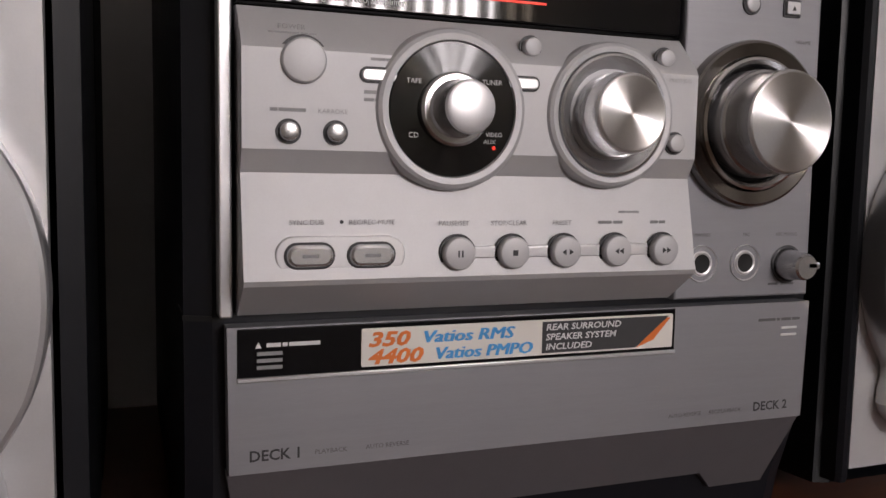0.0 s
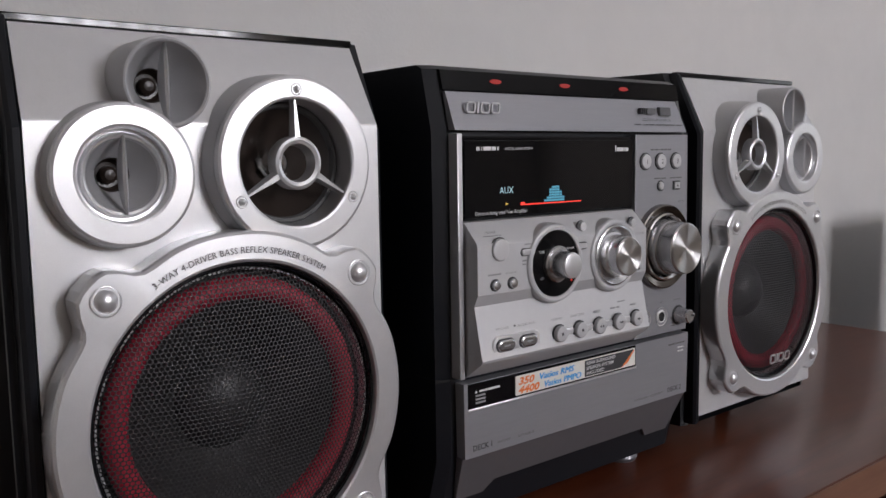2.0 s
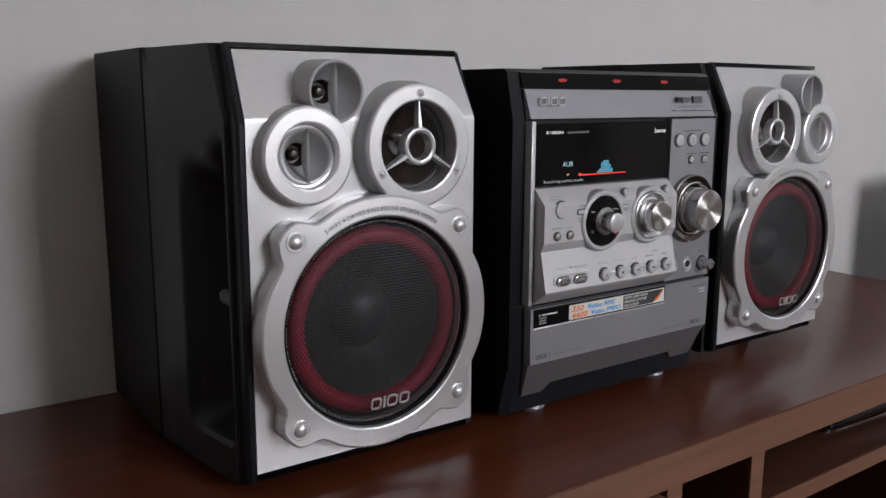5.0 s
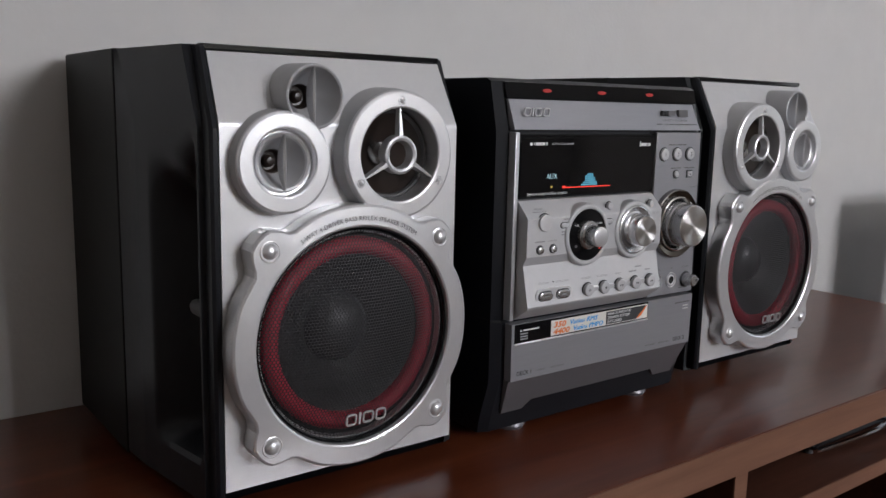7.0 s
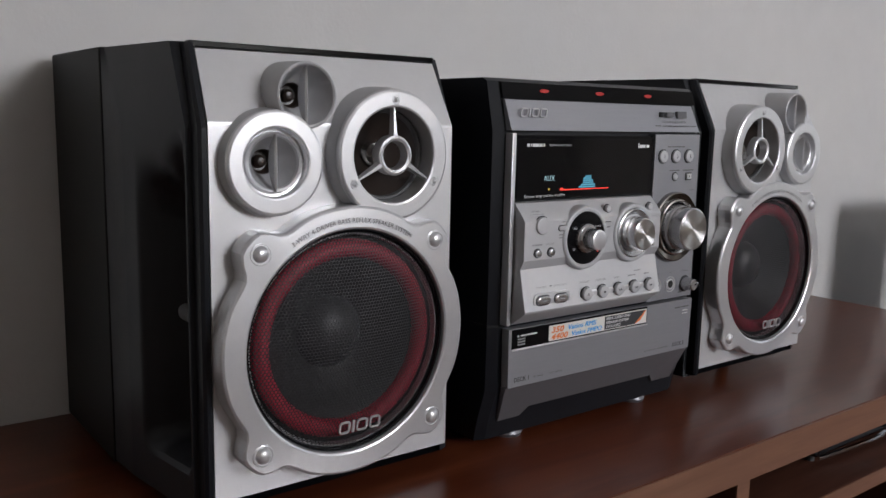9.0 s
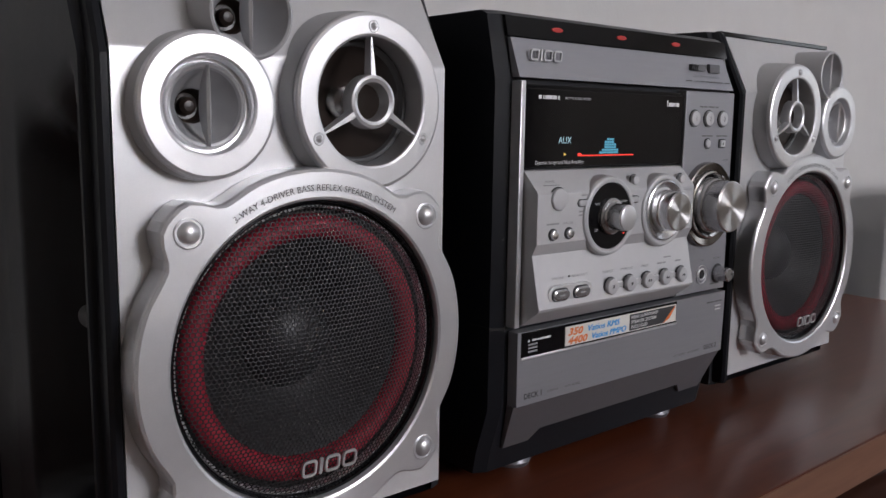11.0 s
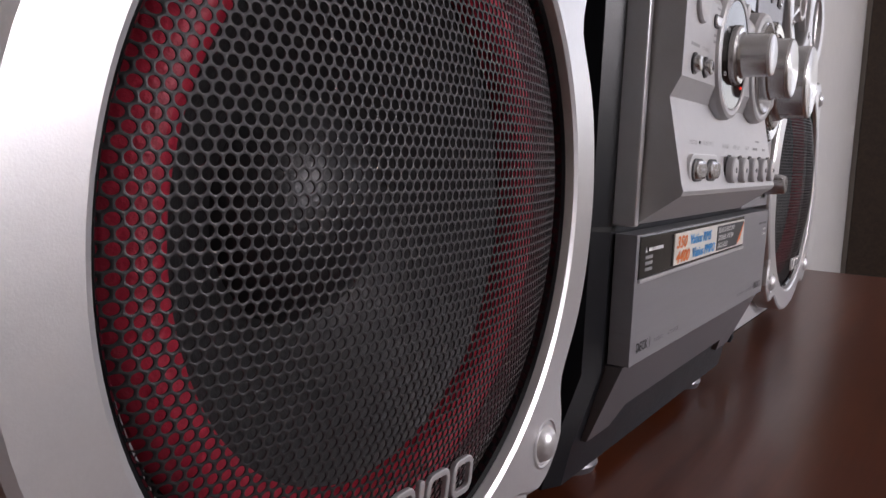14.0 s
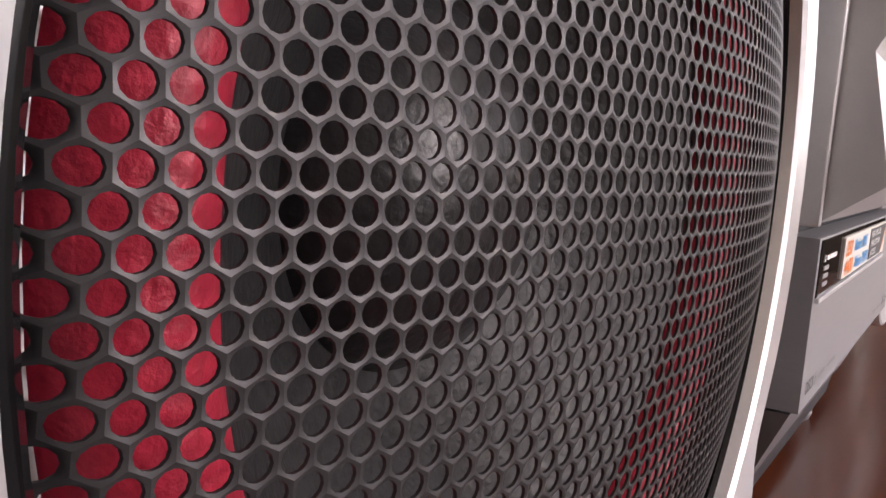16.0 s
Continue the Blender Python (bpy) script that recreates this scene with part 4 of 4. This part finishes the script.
for body, x in (("PAUSE/SET", -0.0498), ("STOP/CLEAR", -0.0304), ("PRESET", -0.0108)):
    part("lettering", letters(body, 0.0023, x, lower_y(0.8825) - 0.0006, 0.8825, "CENTER"), INK_GREY, fas, "small grey lettering")
for x0, x1, seed in ((0.0035, 0.0135, 33), (0.0245, 0.0310, 34)):
    part("print", bars(x0, x1, 0.8833, 0.0011, lower_y(0.8833) - 0.0002, 3, seed), INK_GREY, fas)
part("print", bars(0.0120, 0.0205, 0.8868, 0.0008, lower_y(0.8868) - 0.0001, 2, 36), INK_GREY, fas)
part("button_bezel", plate(rounded(-0.1072, -0.0668, 0.8680, 0.8796, 0.0056), by + 0.002, by - 0.0008, 0.0004), SILVER, fas)
for x in (-0.0970, -0.0778):
    o = part("oval_button", plate(rounded(x - 0.0078, x + 0.0078, BZ - 0.0041, BZ + 0.0041, 0.0040), by + 0.001, by - 0.0012, 0.0002), INK, fas)
    part("button_face", plate(rounded(x - 0.0071, x + 0.0071, BZ - 0.0034, BZ + 0.0034, 0.0033), by, by - 0.0028, 0.0011), BRUSHED, o)
    part("print", bars(x - 0.0025, x + 0.0025, BZ, 0.0010, by - 0.0029, 2, 37), INK_GREY, o)
for body, x in (("SYNC DUB", -0.0975), ("REC/REC MUTE", -0.0770)):
    part("lettering", letters(body, 0.0022, x, lower_y(0.8830) - 0.0006, 0.8830, "CENTER"), INK_GREY, fas, "small grey lettering")
part("record_mark", lathe(-0.0866, 0.8838, [(0.0006, lower_y(0.8838) + 0.0003), (0.0006, lower_y(0.8838) - 0.0004)], 10, False, True), INK, fas)

# cassette deck door with window and sticker
deck = part("deck_door", loft([[(xa, y, z) for xa, z in ((-0.1195, 0.8035), (0.1068, 0.8035), (0.1080, 0.8505), (-0.1200, 0.8505))] for y in (0.003, -0.0045, -0.0050)]), SILVER_DECK, unit, "silver cassette deck door")
wn_ = part("deck_window", plate([(-0.1170, 0.8345), (0.0440, 0.8345), (0.0440, 0.8500), (-0.1170, 0.8500)], -0.0040, -0.0054, 0.0003), BLACK_GLOSS, deck, "dark deck window")
part("window_lip", box(-0.1170, 0.0440, -0.0062, -0.0050, 0.8332, 0.8346, 0.0003), SILVER_LIGHT, wn_)
part("print", join(plate([(-0.1115, 0.8438), (-0.1095, 0.8438), (-0.1105, 0.8458)], -0.0053, -0.0056, 0.00005), bars(-0.1080, -0.0905, 0.8447, 0.0013, -0.0056, 3, 41)), INK_WHITE, wn_)
part("print", join(*(plate([(-0.1110, z), (-0.1030, z), (-0.1030, z + 0.0012), (-0.1110, z + 0.0012)], -0.0053, -0.0056, 0.00005) for z in (0.8370, 0.8392, 0.8414))), INK_GREY, wn_)
stk = tagged(part("sticker", plate(rounded(-0.0775, 0.0425, 0.8358, 0.8484, 0.0006, 3), -0.0054, -0.0060, 0.00005), STICKER, wn_), "white advertising sticker in orange and blue print")
SY = -0.0062
part("lettering", letters("350", 0.0066, -0.0755, SY, 0.8425, shear=0.25, wide=1.4, bold=0.035), ORANGE, wn_, "orange numbers")
part("lettering", letters("4400", 0.0066, -0.0755, SY, 0.8367, shear=0.25, wide=1.4, bold=0.035), ORANGE, wn_, "orange numbers")
part("lettering", join(*(letters("Vatios RMS", 0.0058, -0.0572 + d, SY - d * 0.1, 0.8428, shear=0.22, wide=1.24) for d in (0, 0.0003, 0.0006))), BLUE, wn_, "blue letters")
part("lettering", join(*(letters("Vatios PMPO", 0.0058, -0.0528 + d, SY - d * 0.1, 0.8370, shear=0.22, wide=1.16) for d in (0, 0.0003, 0.0006))), BLUE, wn_, "blue letters")
part("sticker_panel", plate([(-0.0120, 0.8365), (0.0265, 0.8365), (0.0405, 0.8477), (-0.0120, 0.8477)], -0.0060, -0.00625, 0.00003), INK, wn_)
for z, body in ((0.8447, "REAR SURROUND"), (0.8412, "SPEAKER SYSTEM"), (0.8377, "INCLUDED")):
    part("lettering", letters(body, 0.0032, -0.0108, -0.0064, z, shear=0.15, wide=1.18, bold=0.02), INK_WHITE, wn_, "white letters")
part("sticker_flash", plate([(0.0270, 0.8365), (0.0340, 0.8390), (0.0412, 0.8470), (0.0385, 0.8470)], -0.0060, -0.00622, 0.00003), ORANGE, wn_)
part("lettering", letters("DECK 1", 0.0050, -0.1135, -0.0052, 0.8075, bold=0.02), INK, deck, "black letters")
part("lettering", letters("DECK 2", 0.0050, 0.0825, -0.0052, 0.8075, bold=0.02), INK, deck, "black letters")
part("lettering", letters("PLAYBACK", 0.0022, -0.0925, -0.0052, 0.8080), INK_SOFT, deck)
part("lettering", letters("AUTO REVERSE", 0.0022, -0.0755, -0.0052, 0.8080), INK_SOFT, deck)
part("lettering", letters("AUTO REVERSE", 0.0022, 0.0430, -0.0052, 0.8080), INK_SOFT, deck)
part("lettering", letters("REC/PLAYBACK", 0.0022, 0.0615, -0.0052, 0.8080), INK_SOFT, deck)
part("print", bars(0.0830, 0.1040, 0.8438, 0.0011, -0.0052, 4, 44), INK_SOFT, deck)
part("print", join(*(plate([(0.0945, z), (0.1020, z), (0.1020, z + 0.0009), (0.0945, z + 0.0009)], -0.0048, -0.0054, 0.0001) for z in (0.8370, 0.8398))), INK_WHITE, deck)
# slanted foot panel with its long notch
foot_outline = ((-0.1200, 0, 0.8030), (0.1075, 0, 0.8030), (0.1020, 0.0135, 0.7715), (0.0760, 0.0135, 0.7715), (0.0680, 0.0098, 0.7795), (-0.0850, 0.0098, 0.7795), (-0.0920, 0.0135, 0.7715), (-0.1150, 0.0135, 0.7715))
part("foot_panel", loft([[(x, y + d, z) for x, d, z in foot_outline] for y in (0.004, -0.0030)]), SILVER_DARK, unit, "slanted dark silver foot panel")
